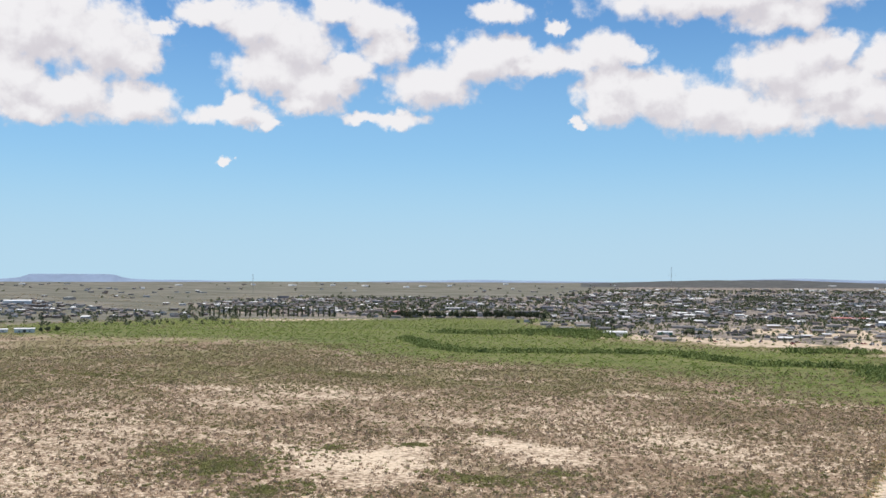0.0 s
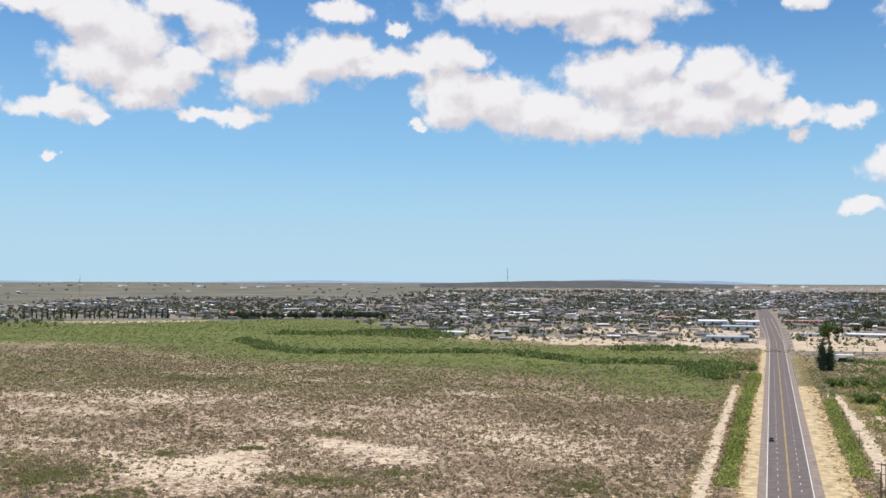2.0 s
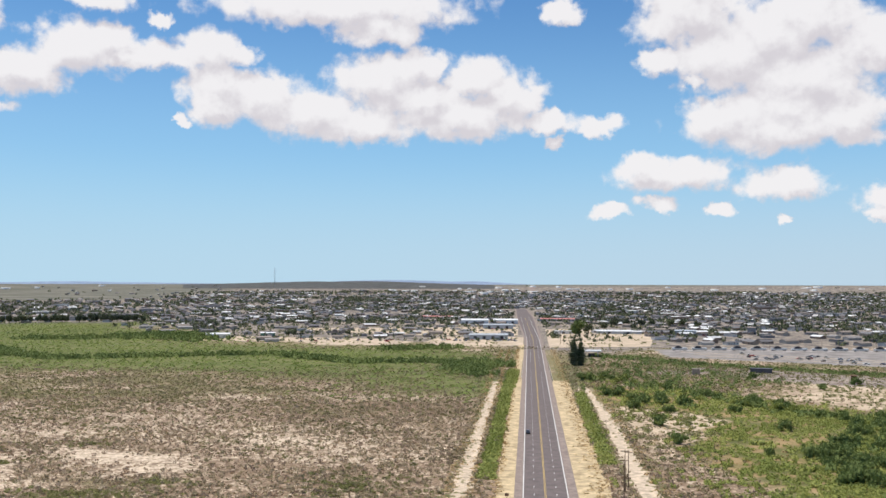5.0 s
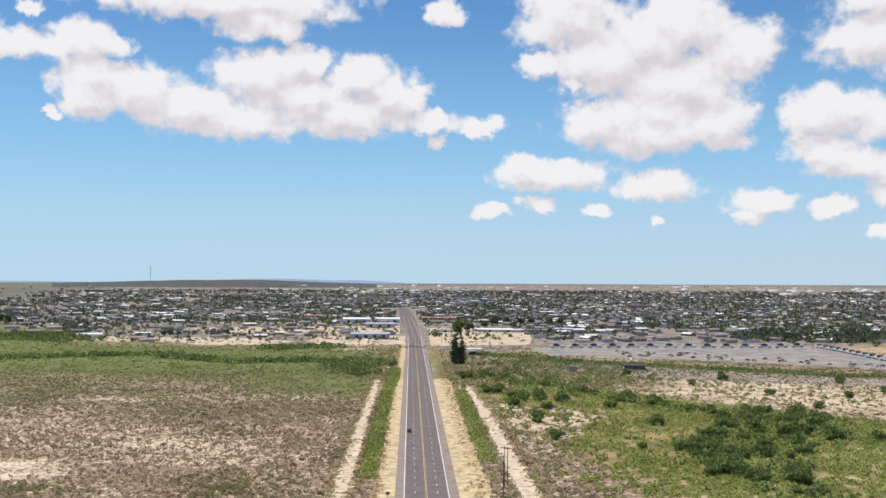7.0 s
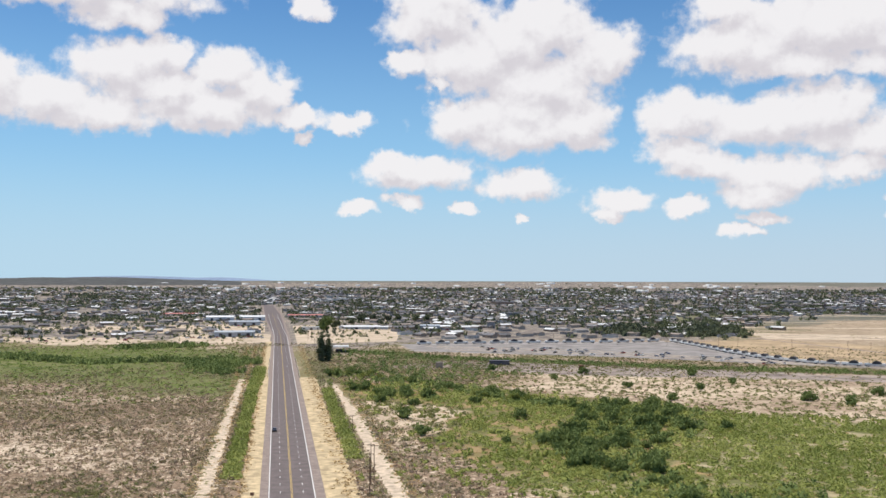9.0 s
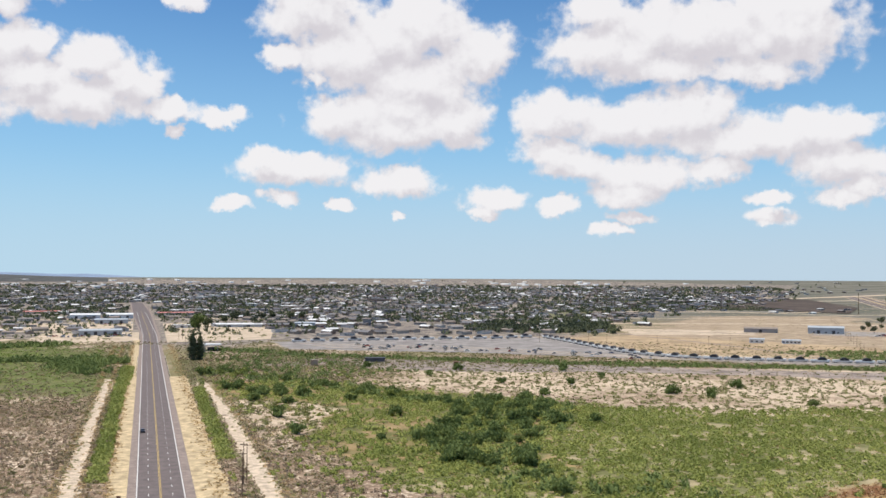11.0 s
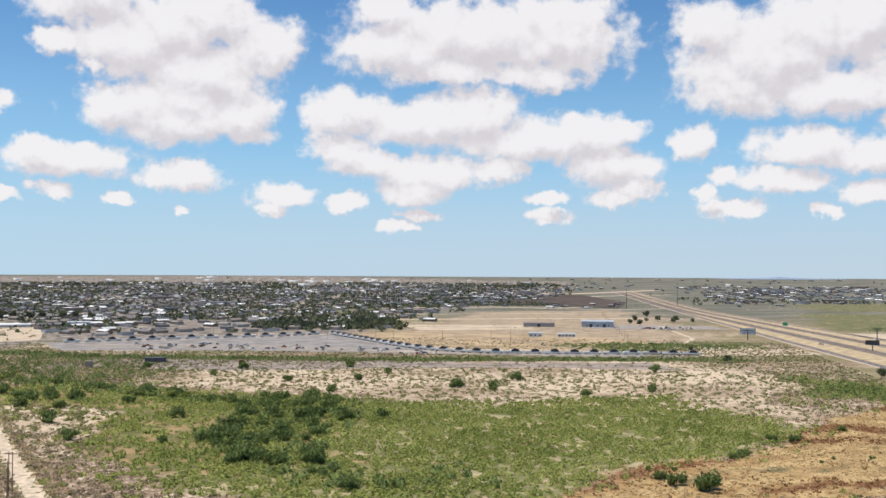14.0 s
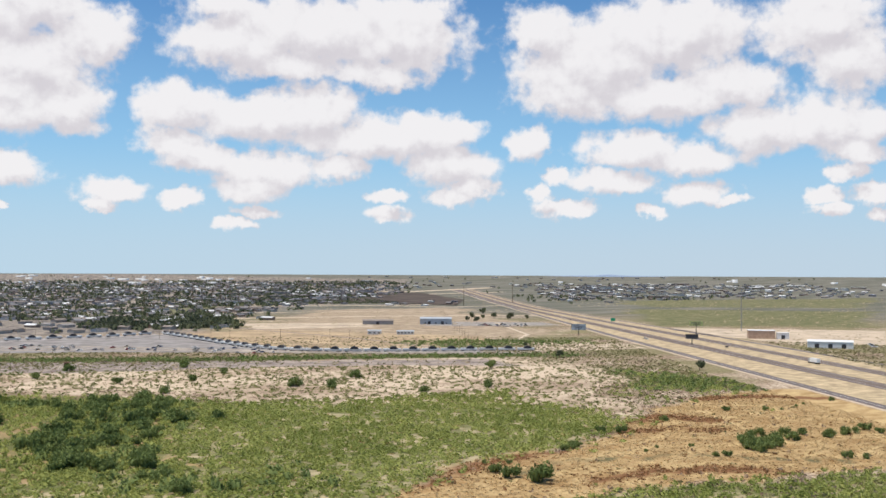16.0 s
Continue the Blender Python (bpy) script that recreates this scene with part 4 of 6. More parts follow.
# the pair of tall dark conifers by the highway
for cx, cy, hh, ww in ((37.5, 815, 25, 12.5), (43.0, 817, 20, 10.5)):
    lumps = []
    for i in range(13):
        u = i / 12
        lr = ww / 2 * (0.22 + 1.15 * (u + 0.06) ** 0.4 * (1 - u) ** 0.6)
        for k in range(2):
            lumps.append((rng.uniform(-0.3, 0.3) * lr, rng.uniform(-0.3, 0.3) * lr, 1.6 + u * (hh - 3.2), lr * 1.1, 1.7))
    me = crown_mesh(leaf_town, lumps, 26, 0.5, rng)
    ob = make_plant("conifer", me, trunk_mesh(hh * 0.7, 0.4, 0.8, rng), "tall dark pointed conifer beside the highway", "tree", "roadside conifers")
    ob.matrix_basis = pose(cx, cy, 0)
lumps = [(rng.uniform(-3.6, 3.6), rng.uniform(-3.6, 3.6), rng.uniform(2.8, 8.0), rng.uniform(2.2, 3.2), rng.uniform(1.9, 2.6)) for _ in range(13)]
o = make_plant("tree", crown_mesh(leaf_dark, lumps, 60, 0.5, rng), trunk_mesh(4.5, 0.4, 2.8, rng), "large round green shade tree on a bare lot", "tree", "shade trees")
o.matrix_basis = pose(66, 1290, gz(66, 1290)) @ Matrix.Scale(1.9, 4)
for tx, ty, s in ((79, 1300, 1.5), (108, 1420, 1.3), (60, 1130, 0.6), (96, 1200, 0.7), (70, 1190, 0.6), (130, 1500, 1.5), (150, 1520, 1.5), (170, 1500, 1.4),
                  (190, 1530, 1.5), (215, 1500, 1.4), (235, 1520, 1.3), (250, 1480, 1.3), (-300, 1200, 1.0), (-290, 1190, 1.1), (-282, 1196, 0.8), (-230, 1230, 0.8),
                  (-1030, 860, 0.8), (-1022, 868, 0.9), (-1038, 856, 0.7), (640, 668, 0.5), (840, 1040, 0.9), (875, 1010, 1.0), (900, 1060, 0.9), (980, 1060, 0.9), (575, 560, 0.7), (949, 1107, 1.1), (979, 1091, 1.0), (1003, 1080, 1.0), (1001, 1043, 0.8), (1066, 1215, 1.2), (960, 1095, 0.8),
                  (585, 430, 0.8), (600, 440, 0.7)):
    plant(tree_kinds[int(tx) % 4], tx, ty, s * 0.9, tx * 13 % 360, s * 0.9)
for o in tree_kinds + poplar_kinds:
    drop_master(o)


# ---- town ----
wall_cols = [(0.50, 0.46, 0.41), (0.36, 0.29, 0.23), (0.60, 0.58, 0.55), (0.27, 0.20, 0.155), (0.40, 0.36, 0.32), (0.28, 0.27, 0.27)]
# most roofs set dark in colour, standing in for cloud shade over town
roof_cols = [(0.17, 0.165, 0.17), (0.27, 0.25, 0.24), (0.13, 0.11, 0.10), (0.25, 0.21, 0.18), (0.62, 0.62, 0.61), (0.11, 0.11, 0.125)]
wall_mats = [surface("house_wall", c, 0.06, 0.3, 0.9, per_object=0.12) for c in wall_cols]
roof_mats = [surface("house_roof", c, 0.09, 0.3, 0.8, per_object=0.15) for c in roof_cols]
glass_dark = surface("window_glass", (0.03, 0.035, 0.045), 0.05, 1.0, 0.1, spec=0.5)
door_mat = surface("door_paint", (0.30, 0.22, 0.17), 0.08, 1.0, 0.7)
white_metal = surface("white_metal_siding", (0.74, 0.74, 0.73), 0.04, 0.5, 0.5)
grey_metal = surface("grey_metal_siding", (0.42, 0.45, 0.48), 0.06, 0.5, 0.5)
green_metal = surface("green_metal_siding", (0.10, 0.22, 0.16), 0.06, 0.5, 0.5)
red_metal = surface("red_metal_roofing", (0.50, 0.20, 0.17), 0.08, 0.4, 0.6)
tan_wall = surface("tan_masonry", (0.46, 0.32, 0.23), 0.08, 0.4, 0.9)
rust = surface("rusty_steel", (0.20, 0.11, 0.07), 0.2, 1.0, 0.85)
steel = surface("galvanised_steel", (0.38, 0.38, 0.38), 0.08, 1.0, 0.5, 0.6)
dark_steel = surface("dark_steel", (0.06, 0.06, 0.065), 0.1, 1.0, 0.6)
wood_pole = surface("weathered_pole_wood", (0.16, 0.11, 0.075), 0.15, 1.0, 0.95)
tyre_mat = surface("tyre_rubber", (0.02, 0.02, 0.02), 0.1, 2.0, 0.9)


def bm_mesh(name, bm, mat):
    me = bpy.data.meshes.new(name)
    bm.to_mesh(me)
    bm.free()
    me.materials.append(mat)
    return me


def gable(bm, w, d, z0, rise_, over_=0.5, thick=0.18):
    """A pitched roof slab with eaves, ridge along x."""
    w2, d2 = w / 2 + over_, d / 2 + over_
    drop = rise_ * over_ / (d / 2)
    top = [(-w2, -d2, z0 - drop), (-w2, 0, z0 + rise_), (-w2, d2, z0 - drop), (w2, -d2, z0 - drop), (w2, 0, z0 + rise_), (w2, d2, z0 - drop)]
    v = [bm.verts.new((x, y, z + thick)) for x, y, z in top] + [bm.verts.new(p) for p in top]
    for f in ((0, 3, 4, 1), (1, 4, 5, 2), (7, 10, 9, 6), (8, 11, 10, 7), (0, 6, 9, 3), (2, 5, 11, 8), (0, 1, 7, 6), (1, 2, 8, 7), (3, 9, 10, 4), (4, 10, 11, 5)):
        bm.faces.new([v[i] for i in f])
    return bm


def house_master(k, w, d, h, pitch, wall_m, roof_m):
    ob = thing("house", ("single storey house with pale walls and a pitched roof", "low brown walled house with a shallow pitched roof",
                         "white mobile home with a flat metal roof")[k % 3], "house", "houses of the town")
    bm = bmesh.new()
    box(bm, -w / 2, w / 2, -d / 2, d / 2, -0.3, h)
    if pitch > 0.6:      # gable ends
        for sx_ in (-1, 1):
            a, b_, c_ = (bm.verts.new((sx_ * w / 2, -d / 2, h)), bm.verts.new((sx_ * w / 2, d / 2, h)), bm.verts.new((sx_ * w / 2, 0, h + pitch)))
            bm.faces.new((a, b_, c_))
    share("wall", bm_mesh("wall", bm, wall_m), ob, Matrix())
    share("roof", bm_mesh("roof", gable(bmesh.new(), w, d, h, pitch), roof_m), ob, Matrix())
    win = bm_mesh("window", box(bmesh.new(), -0.7, 0.7, -0.04, 0.04, -0.6, 0.6), glass_dark)
    for xx in (-w * 0.32, w * 0.12, w * 0.36):
        share("window", win, ob, pose(xx, -d / 2 - 0.02, 1.6))
    share("door", bm_mesh("door", box(bmesh.new(), -0.5, 0.5, -0.05, 0.05, 0, 2.05), door_mat), ob, pose(-w * 0.1, -d / 2 - 0.02, 0))
    return ob


house_kinds = []
for k in range(12):
    w, d = rng.uniform(10, 20), rng.uniform(7, 11)
    house_kinds.append(house_master(k, w, d, rng.uniform(2.7, 3.6), 0.35 if k % 3 == 2 else rng.uniform(1.2, 2.4), wall_mats[k % 6], roof_mats[(k * 5 + 1) % 6]))

# streets: a skewed grid of lots, thinned at random
ca, sa = math.cos(radians(24)), math.sin(radians(24))
gu, gv = np.meshgrid(np.arange(-4300, 4300, 25.0), np.arange(-500, 5200, 33.0))
gu, gv = gu.ravel(), gv.ravel()
gu, gv = gu + rng.uniform(-5, 5, len(gu)), gv + rng.uniform(-5, 5, len(gv))
hx, hy = gu * ca - gv * sa, gu * sa + gv * ca
inside = zone(hx, hy, TOWN, 60)
r_h = np.hypot(hx, hy)
az_h = np.degrees(np.arctan2(hx, hy))
road_d = np.abs(hx - np.interp(hy, [1160, 1625, 1871, 2270, 2900, 4300], [5.5, -2.5, -7, -18, -25, -30]))
front = ((hy < 1560) & (hx > -430) & (hx < 150)) | ((hx > 60) & (hx < 480) & (hy < 1090))
yard_clear = edge_distance(hx, hy, YARD) > 15
thin = np.clip(0.62 + 0.3 * wobble(hx, hy, 500, 31) + 0.3 * wobble(hx, hy, 170, 32) + 0.35 * wobble(hx * 0.25, hy, 190, 33), 0.05, 0.92) * np.where(r_h > 3300, 0.55, 1.0)
ok = (rng.rand(len(hx)) < inside * thin) & (np.abs(az_h) < 60) & (r_h < 3650) & ((road_d > 28) | (hy > 2310)) & yard_clear
ok &= ~front | ((rng.rand(len(hx)) < 0.16) & (hx < 20))
# the scattered outskirts
far_ok = (inside < 0.1) & (r_h > 1900) & (r_h < 4300) & (az_h > -58) & (az_h < 68) & (rng.rand(len(hx)) < np.clip(0.015 + 0.08 * wobble(hx, hy, 900, 12), 0, 0.2))
west = (zone(hx, hy, [(-2000, 1150), (-1350, 1130), (-1180, 1290), (-1250, 1400), (-2100, 1700)], 30) > 0.5) & (rng.rand(len(hx)) < 0.45)
east = (zone(hx, hy, [(1500, 1600), (2500, 1250), (3200, 1900), (2400, 2500)], 80) > 0.5) & (rng.rand(len(hx)) < 0.4)
ok = (ok | far_ok | west | east) & ~((np.abs(hx - 50) < 48) & (hy > 1600) & (hy < 1735)) & (edge_distance(hx, hy, [(x0 + 30, y0) for x0, y0 in FREEWAY], False) > 95)
hx, hy, r_h = hx[ok], hy[ok], r_h[ok]
order = np.argsort(r_h)
hx, hy = hx[order], hy[order]
for i in range(min(260, len(hx))):
    o = copy_thing(house_kinds[rng.randint(12)], pose(hx[i], hy[i], gz(hx[i], hy[i]), 0, 0, 24 + 90 * rng.randint(4) + rng.uniform(-4, 4)))
# small houses, trailers and sheds strewn over the sandy edge of town
n_e = 0
while n_e < 75:
    ex, ey = rng.uniform(-430, -20), rng.uniform(1170, 1560)
    if ex + 430 < (1500 - ey) * 0.3 or (-120 < ex and ey < 1260) or (ex > -120 and ey > 1545) or (ex > -75 and 1425 < ey < 1456):
        continue
    o = copy_thing(house_kinds[rng.randint(12)], pose(ex, ey, gz(ex, ey), 0, 0, 14 + 90 * rng.randint(4) + rng.uniform(-6, 6)))
    o.scale = (rng.uniform(0.55, 0.95),) * 3
    n_e += 1
for o in house_kinds:
    drop_master(o)
# the rest of the roofs, far off, joined
fx, fy = hx[260:], hy[260:]
n = len(fx)
w, d, h, p = rng.uniform(9, 19, n), rng.uniform(7, 12, n), rng.uniform(2.7, 4.2, n), rng.uniform(0.3, 2.0, n)
big_one = rng.rand(n) < 0.035
w, d, h, p = np.where(big_one, w * 2.6, w), np.where(big_one, d * 2.2, d), np.where(big_one, h * 1.7, h), np.where(big_one, 0.5, p)
ang = np.radians(24 + 90 * rng.randint(0, 4, n) + rng.uniform(-5, 5, n))
corner = np.array([(-1, -1), (1, -1), (1, 1), (-1, 1)]) / 2
fz = ground_z(fx, fy)


def stack(local):
    """Local corner offsets (n, k, 3) turned and put at the house places."""
    c_, s_ = np.cos(ang)[:, None], np.sin(ang)[:, None]
    return np.stack([fx[:, None] + local[..., 0] * c_ - local[..., 1] * s_, fy[:, None] + local[..., 0] * s_ + local[..., 1] * c_, fz[:, None] + local[..., 2]], -1)


lo = np.stack([w[:, None] * corner[None, :, 0], d[:, None] * corner[None, :, 1], np.zeros((n, 4)) - 0.3], -1)
hi = lo.copy()
hi[..., 2] = h[:, None]
V = np.concatenate([stack(lo), stack(hi)], 1)
quad = np.array([(0, 1, 5, 4), (1, 2, 6, 5), (2, 3, 7, 6), (3, 0, 4, 7)])
for m_i in range(6):
    sel = np.where(np.arange(n) % 6 == m_i)[0]
    me = raw_mesh(bpy.data.meshes.new("far_house_walls"), V[sel].reshape(-1, 3), (np.arange(len(sel))[:, None, None] * 8 + quad[None]).reshape(-1, 4))
    me.materials.append(wall_mats[m_i])
    tagged(new("far_house_walls", me), "walls of many far houses across the town", "houses", kind="stuff")
ew, ed = w + 1, d + 1
roof = np.stack([np.stack([-ew / 2, -ed / 2, h], -1), np.stack([ew / 2, -ed / 2, h], -1), np.stack([ew / 2, ed / 2, h], -1), np.stack([-ew / 2, ed / 2, h], -1),
                 np.stack([-ew / 2, 0 * h, h + p], -1), np.stack([ew / 2, 0 * h, h + p], -1)], 1)
V = stack(roof)
quad = np.array([(0, 1, 5, 4), (2, 3, 4, 5), (3, 0, 4, 4), (1, 2, 5, 5)])
for m_i in range(6):
    sel = np.where((np.arange(n) * 7 // 3) % 6 == m_i)[0]
    base = np.arange(len(sel))[:, None, None] * 6
    me = raw_mesh(bpy.data.meshes.new("far_roofs"), V[sel].reshape(-1, 3), (base + quad[None, :2]).reshape(-1, 4))
    me.materials.append(roof_mats[m_i])
    tagged(new("far_roofs", me), "grey, white and brown roofs of far houses", "roofs", kind="stuff")

# pale sheds on the far side of town and out on the plain
n = 100
fr, fa = rng.uniform(3300, 4250, n), np.radians(np.where(rng.rand(n) < 0.6, rng.uniform(-10, 28, n), rng.uniform(-52, 66, n)))
fx, fy = fr * np.sin(fa), fr * np.cos(fa)
fz = ground_z(fx, fy)
w, d, h, ang = rng.uniform(12, 38, n), rng.uniform(10, 20, n), rng.uniform(3, 6.5, n), rng.uniform(0, 3.1, n)
lo = np.stack([w[:, None] * corner[None, :, 0], d[:, None] * corner[None, :, 1], np.zeros((n, 4)) - 1], -1)
hi = lo.copy()
hi[..., 2] = h[:, None]
V = np.concatenate([stack(lo), stack(hi)], 1)
quad = np.array([(0, 1, 5, 4), (1, 2, 6, 5), (2, 3, 7, 6), (3, 0, 4, 7), (4, 5, 6, 7)])
me = raw_mesh(bpy.data.meshes.new("far_sheds"), V.reshape(-1, 3), (np.arange(n)[:, None, None] * 8 + quad[None]).reshape(-1, 4))
me.materials.append(white_metal)
tagged(new("far_sheds", me), "pale sheds far off on the plain", "sheds", kind="stuff")

# town trees
def town_trees(n, r0, r1, a0, a1, size, keep_fn, label):
    x, y = in_sector(n, r0, r1, a0, a1, rng)
    k = keep_fn(x, y) & (np.abs(x - np.interp(y, [1160, 1625, 1871, 2270, 2900, 4300], [5.5, -2.5, -7, -18, 4, 18])) > np.where(y > 2310, 8, 20))
    x, y = x[k], y[k]
    sow("town_trees", x, y, rng.uniform(0.7, 1.5, len(x)) * size, rng.uniform(0.6, 1.1, len(x)) * size, SMALL, leaf_town, label, "trees", rng)


in_town = lambda x, y: (rng.rand(len(x)) < zone(x, y, TOWN, 60) * np.clip(0.45 + 0.55 * wobble(x, y, 380, 44) + 0.45 * wobble(x, y * 0.6, 110, 45) + 0.5 * wobble(x * 0.25, y, 190, 46), 0.04, 1)) & ~(((y < 1560) & (x > -430) & (x < 150)) | ((x > 60) & (x < 480) & (y < 1090)))
town_trees(17000, 1150, 2600, -54, 48, 7.5, in_town, "dark green trees among the houses of the town")
town_trees(15000, 2600, 3650, -54, 48, 8.0, in_town, "dark green trees among the far houses of the town")
town_trees(900, 1130, 1800, -20, 6, 4.5, lambda x, y: (zone(x, y, TOWN, 60) > 0.5) & (rng.rand(len(x)) < 0.8), "small trees on the sandy lots at the town's edge")
town_trees(900, 1050, 1420, 18, 32, 8.5, lambda x, y: zone(x, y, [(380, 1130), (434, 1120), (546, 1060), (640, 1282), (531, 1405), (400, 1200)], 20) > 0.5, "dark mesquite grove beside the yard")
town_trees(1300, 2000, 4400, -60, 70, 7.0, lambda x, y: rng.rand(len(x)) < np.clip(0.12 + 0.4 * wobble(x, y, 800, 12), 0, 0.6), "scattered trees on the far plain")
town_trees(500, 1750, 2600, 40, 66, 7.0, lambda x, y: zone(x, y, [(1500, 1600), (2500, 1250), (3200, 1900), (2400, 2500)], 80) > 0.4, "trees round the eastern outskirts")
town_trees(160, 1500, 2000, -54, -40, 7.5, lambda x, y: rng.rand(len(x)) < 0.9, "trees round the western outskirts")

x, y = in_sector(9000, 1900, 2900, 25, 45, rng)
k = zone(x, y, [(943, 1771), (1280, 2339), (1522, 2379), (1233, 1671)], 30) > 0.5
sow("dark_scrub", x[k], y[k], 9.0, 2.2, SMALL, leaf_town, "dark brown scrub on the plain beyond the fields", "scrub", rng)

# thin scrub on the plain between the yard, the freeway and the far outskirts
x, y = in_sector(16000, 720, 2600, 22, 68, rng)
Z = zones(x, y)
k = off_road(x, y) & (Z["yard"] < 0.1) & (rng.rand(len(x)) < np.clip(0.25 + 0.5 * wobble(x, y * 1.5, 160, 71), 0.02, 0.8))
sow("plain_scrub", x[k], y[k], rng.uniform(2.0, 6.0, k.sum()), rng.uniform(0.4, 1.3, k.sum()), TINY, leaf_scrub, "thin brown scrub on the plain", "scrub", rng)
x, y = in_sector(12000, 1300, 3200, -58, -36, rng)
k = rng.rand(len(x)) < np.clip(0.2 + 0.5 * wobble(x, y * 2.0, 260, 72), 0.02, 0.7)
sow("plain_scrub", x[k], y[k], rng.uniform(2.5, 8.0, k.sum()), rng.uniform(0.4, 1.3, k.sum()), TUFT, leaf_scrub, "thin brown scrub on the western plain", "scrub", rng)


# ---- larger buildings ----
def hall(name, x, y, turn, w, d, h, wall_m, roof_m, label, category="building", flat=False, doors=2, windows=0, skirt=None):
    """A metal or masonry hall: wall, roof, roll doors and windows on its front (-y)."""
    ob = thing(name, label, category, at=pose(x, y, gz(x, y), 0, 0, turn))
    bm = bmesh.new()
    box(bm, -w / 2, w / 2, -d / 2, d / 2, -0.3, h)
    part("wall", bm, wall_m, ob)
    bm = bmesh.new()
    if flat:
        box(bm, -w / 2 - 0.3, w / 2 + 0.3, -d / 2 - 0.3, d / 2 + 0.3, h + 0.004, h + 0.5, 0.08)
    else:
        gable(bm, w, d, h + 0.01, d * 0.09, 0.4)
    part("roof", bm, roof_m, ob)
    dm = bm_mesh("roll_door", box(bmesh.new(), -1.9, 1.9, -0.06, 0.06, 0, min(4.2, h * 0.75)), dark_steel)
    for i in range(doors):
        share("roll_door", dm, ob, pose(-w / 2 + (i + 0.7) * w / (doors + 0.4), -d / 2 - 0.03, 0))
    wm = bm_mesh("window", box(bmesh.new(), -1.1, 1.1, -0.05, 0.05, -0.7, 0.7), glass_dark)
    for i in range(windows):
        share("window", wm, ob, pose(-w / 2 + (i + 0.5) * w / windows, -d / 2 - 0.03, 1.9))
    return ob


hall("warehouse", -376, 1155, 14, 29, 14, 5.0, white_metal, white_metal, "white metal warehouse on a sandy lot", doors=1)
hall("shed", -327, 1203, 14, 18, 10, 4.0, green_metal, white_metal, "dark green metal shed with pale roof", doors=1)
hall("workshop", -48, 1172, 2, 46, 16, 5.5, grey_metal, grey_metal, "grey blue metal workshop with roll doors", doors=4)
hall("store", -45, 1440, 2, 44, 16, 5.5, grey_metal, grey_metal, "grey metal store building beside the highway", doors=3)
hall("warehouse", -88, 1600, 2, 44, 22, 6.0, white_metal, white_metal, "long white warehouse with a pitched roof", doors=3)
hall("warehouse", -38, 1605, 2, 40, 22, 6.0, white_metal, white_metal, "long white warehouse with a pitched roof", doors=3)
hall("motel", 50, 1712, 0, 60, 15, 4.0, wall_mats[0], red_metal, "long low building under a red metal roof", doors=0, windows=9)
hall("motel", -169, 1800, 8, 60, 14, 4.0, wall_mats[1], red_metal, "long low building under a faded red roof", doors=0, windows=8)
hall("store", 46, 1310, 2, 26, 9, 3.6, white_metal, white_metal, "low white building with a flat roof", flat=True, doors=1, windows=3)
hall("store", 112, 1330, -4, 56, 12, 3.8, white_metal, white_metal, "long low white building with a flat roof", flat=True, doors=2, windows=5)
hall("workshop", 205, 1300, -10, 27, 13, 5.5, grey_metal, grey_metal, "grey metal workshop behind the yard", doors=2)
hall("workshop", 120, 1315, -8, 60, 10, 3.5, grey_metal, white_metal, "long grey shed with a white roof", doors=2)
hall("block_building", 294, 1320, -12, 11, 11, 9.0, wall_mats[5], roof_mats[3], "tall pale masonry block building", flat=True, doors=1, windows=3)
hall("office", 622, 892, -36, 15, 9, 4.2, white_metal, grey_metal, "white bungalow office with dark windows", doors=0, windows=3)
hall("office", 650, 872, -36, 19, 9, 3.6, white_metal, grey_metal, "white bungalow office with a row of dark windows", doors=0, windows=5)
hall("workshop", 811, 1020, -38, 42, 20, 7.5, grey_metal, grey_metal, "large grey blue metal workshop with roll doors", doors=2, windows=3)
hall("workshop", 745, 1060, -38, 40, 18, 5.0, wall_mats[5], roof_mats[3], "low grey workshop beside the larger one", doors=1)
hall("storage_shed", 924, 600, -50, 27, 16, 8.5, tan_wall, white_metal, "tan brick hall with a white roof", flat=True, doors=0)
hall("annexe", 935, 581, -50, 12, 9, 6.5, white_metal, white_metal, "pale annexe of the tan hall", flat=True, doors=1)
hall("warehouse", 862, 486, -58, 40, 16, 6.0, white_metal, white_metal, "long white metal warehouse beside the freeway", doors=3)
hall("farm_building", -1046, 838, 50, 24, 10, 5.0, white_metal, white_metal, "white farm building at the edge of the marsh", doors=1, windows=2)
hall("farm_building", -1075, 822, 50, 22, 9, 4.0, white_metal, white_metal, "low white farm building at the edge of the marsh", doors=1, windows=2)
hall("warehouse", -1960, 1550, 50, 60, 25, 8.0, white_metal, white_metal, "large white warehouse on the western outskirts", doors=2)
hall("barn", -935, 1580, 24, 34, 20, 7.0, wall_mats[1], red_metal, "building with a red brown pitched roof among trees", doors=1)
hall("tank_house", 125, 745, -14, 5.5, 4, 4.2, wall_mats[1], roof_mats[3], "small tan concrete hut in the scrub", flat=True, doors=0)
hall("shack", 178, 768, -14, 16, 6, 3.0, roof_mats[5], roof_mats[5], "low dark shack with a sagging roof", flat=True, doors=0)
hall("block_hut", 227, 707, -14, 3.5, 3.5, 4.0, rust, rust, "small rusty brown hut on the gravel", flat=True, doors=0)
ob = thing("canopy", "white flat filling station canopy on posts", "canopy", at=pose(58, 912, 0, 0, 0, -4))
part("roof", box(bmesh.new(), -9, 9, -6, 6, 5.2, 6.2, 0.1), white_metal, ob)
pm = bm_mesh("post", box(bmesh.new(), -0.25, 0.25, -0.25, 0.25, 0, 5.2), steel)
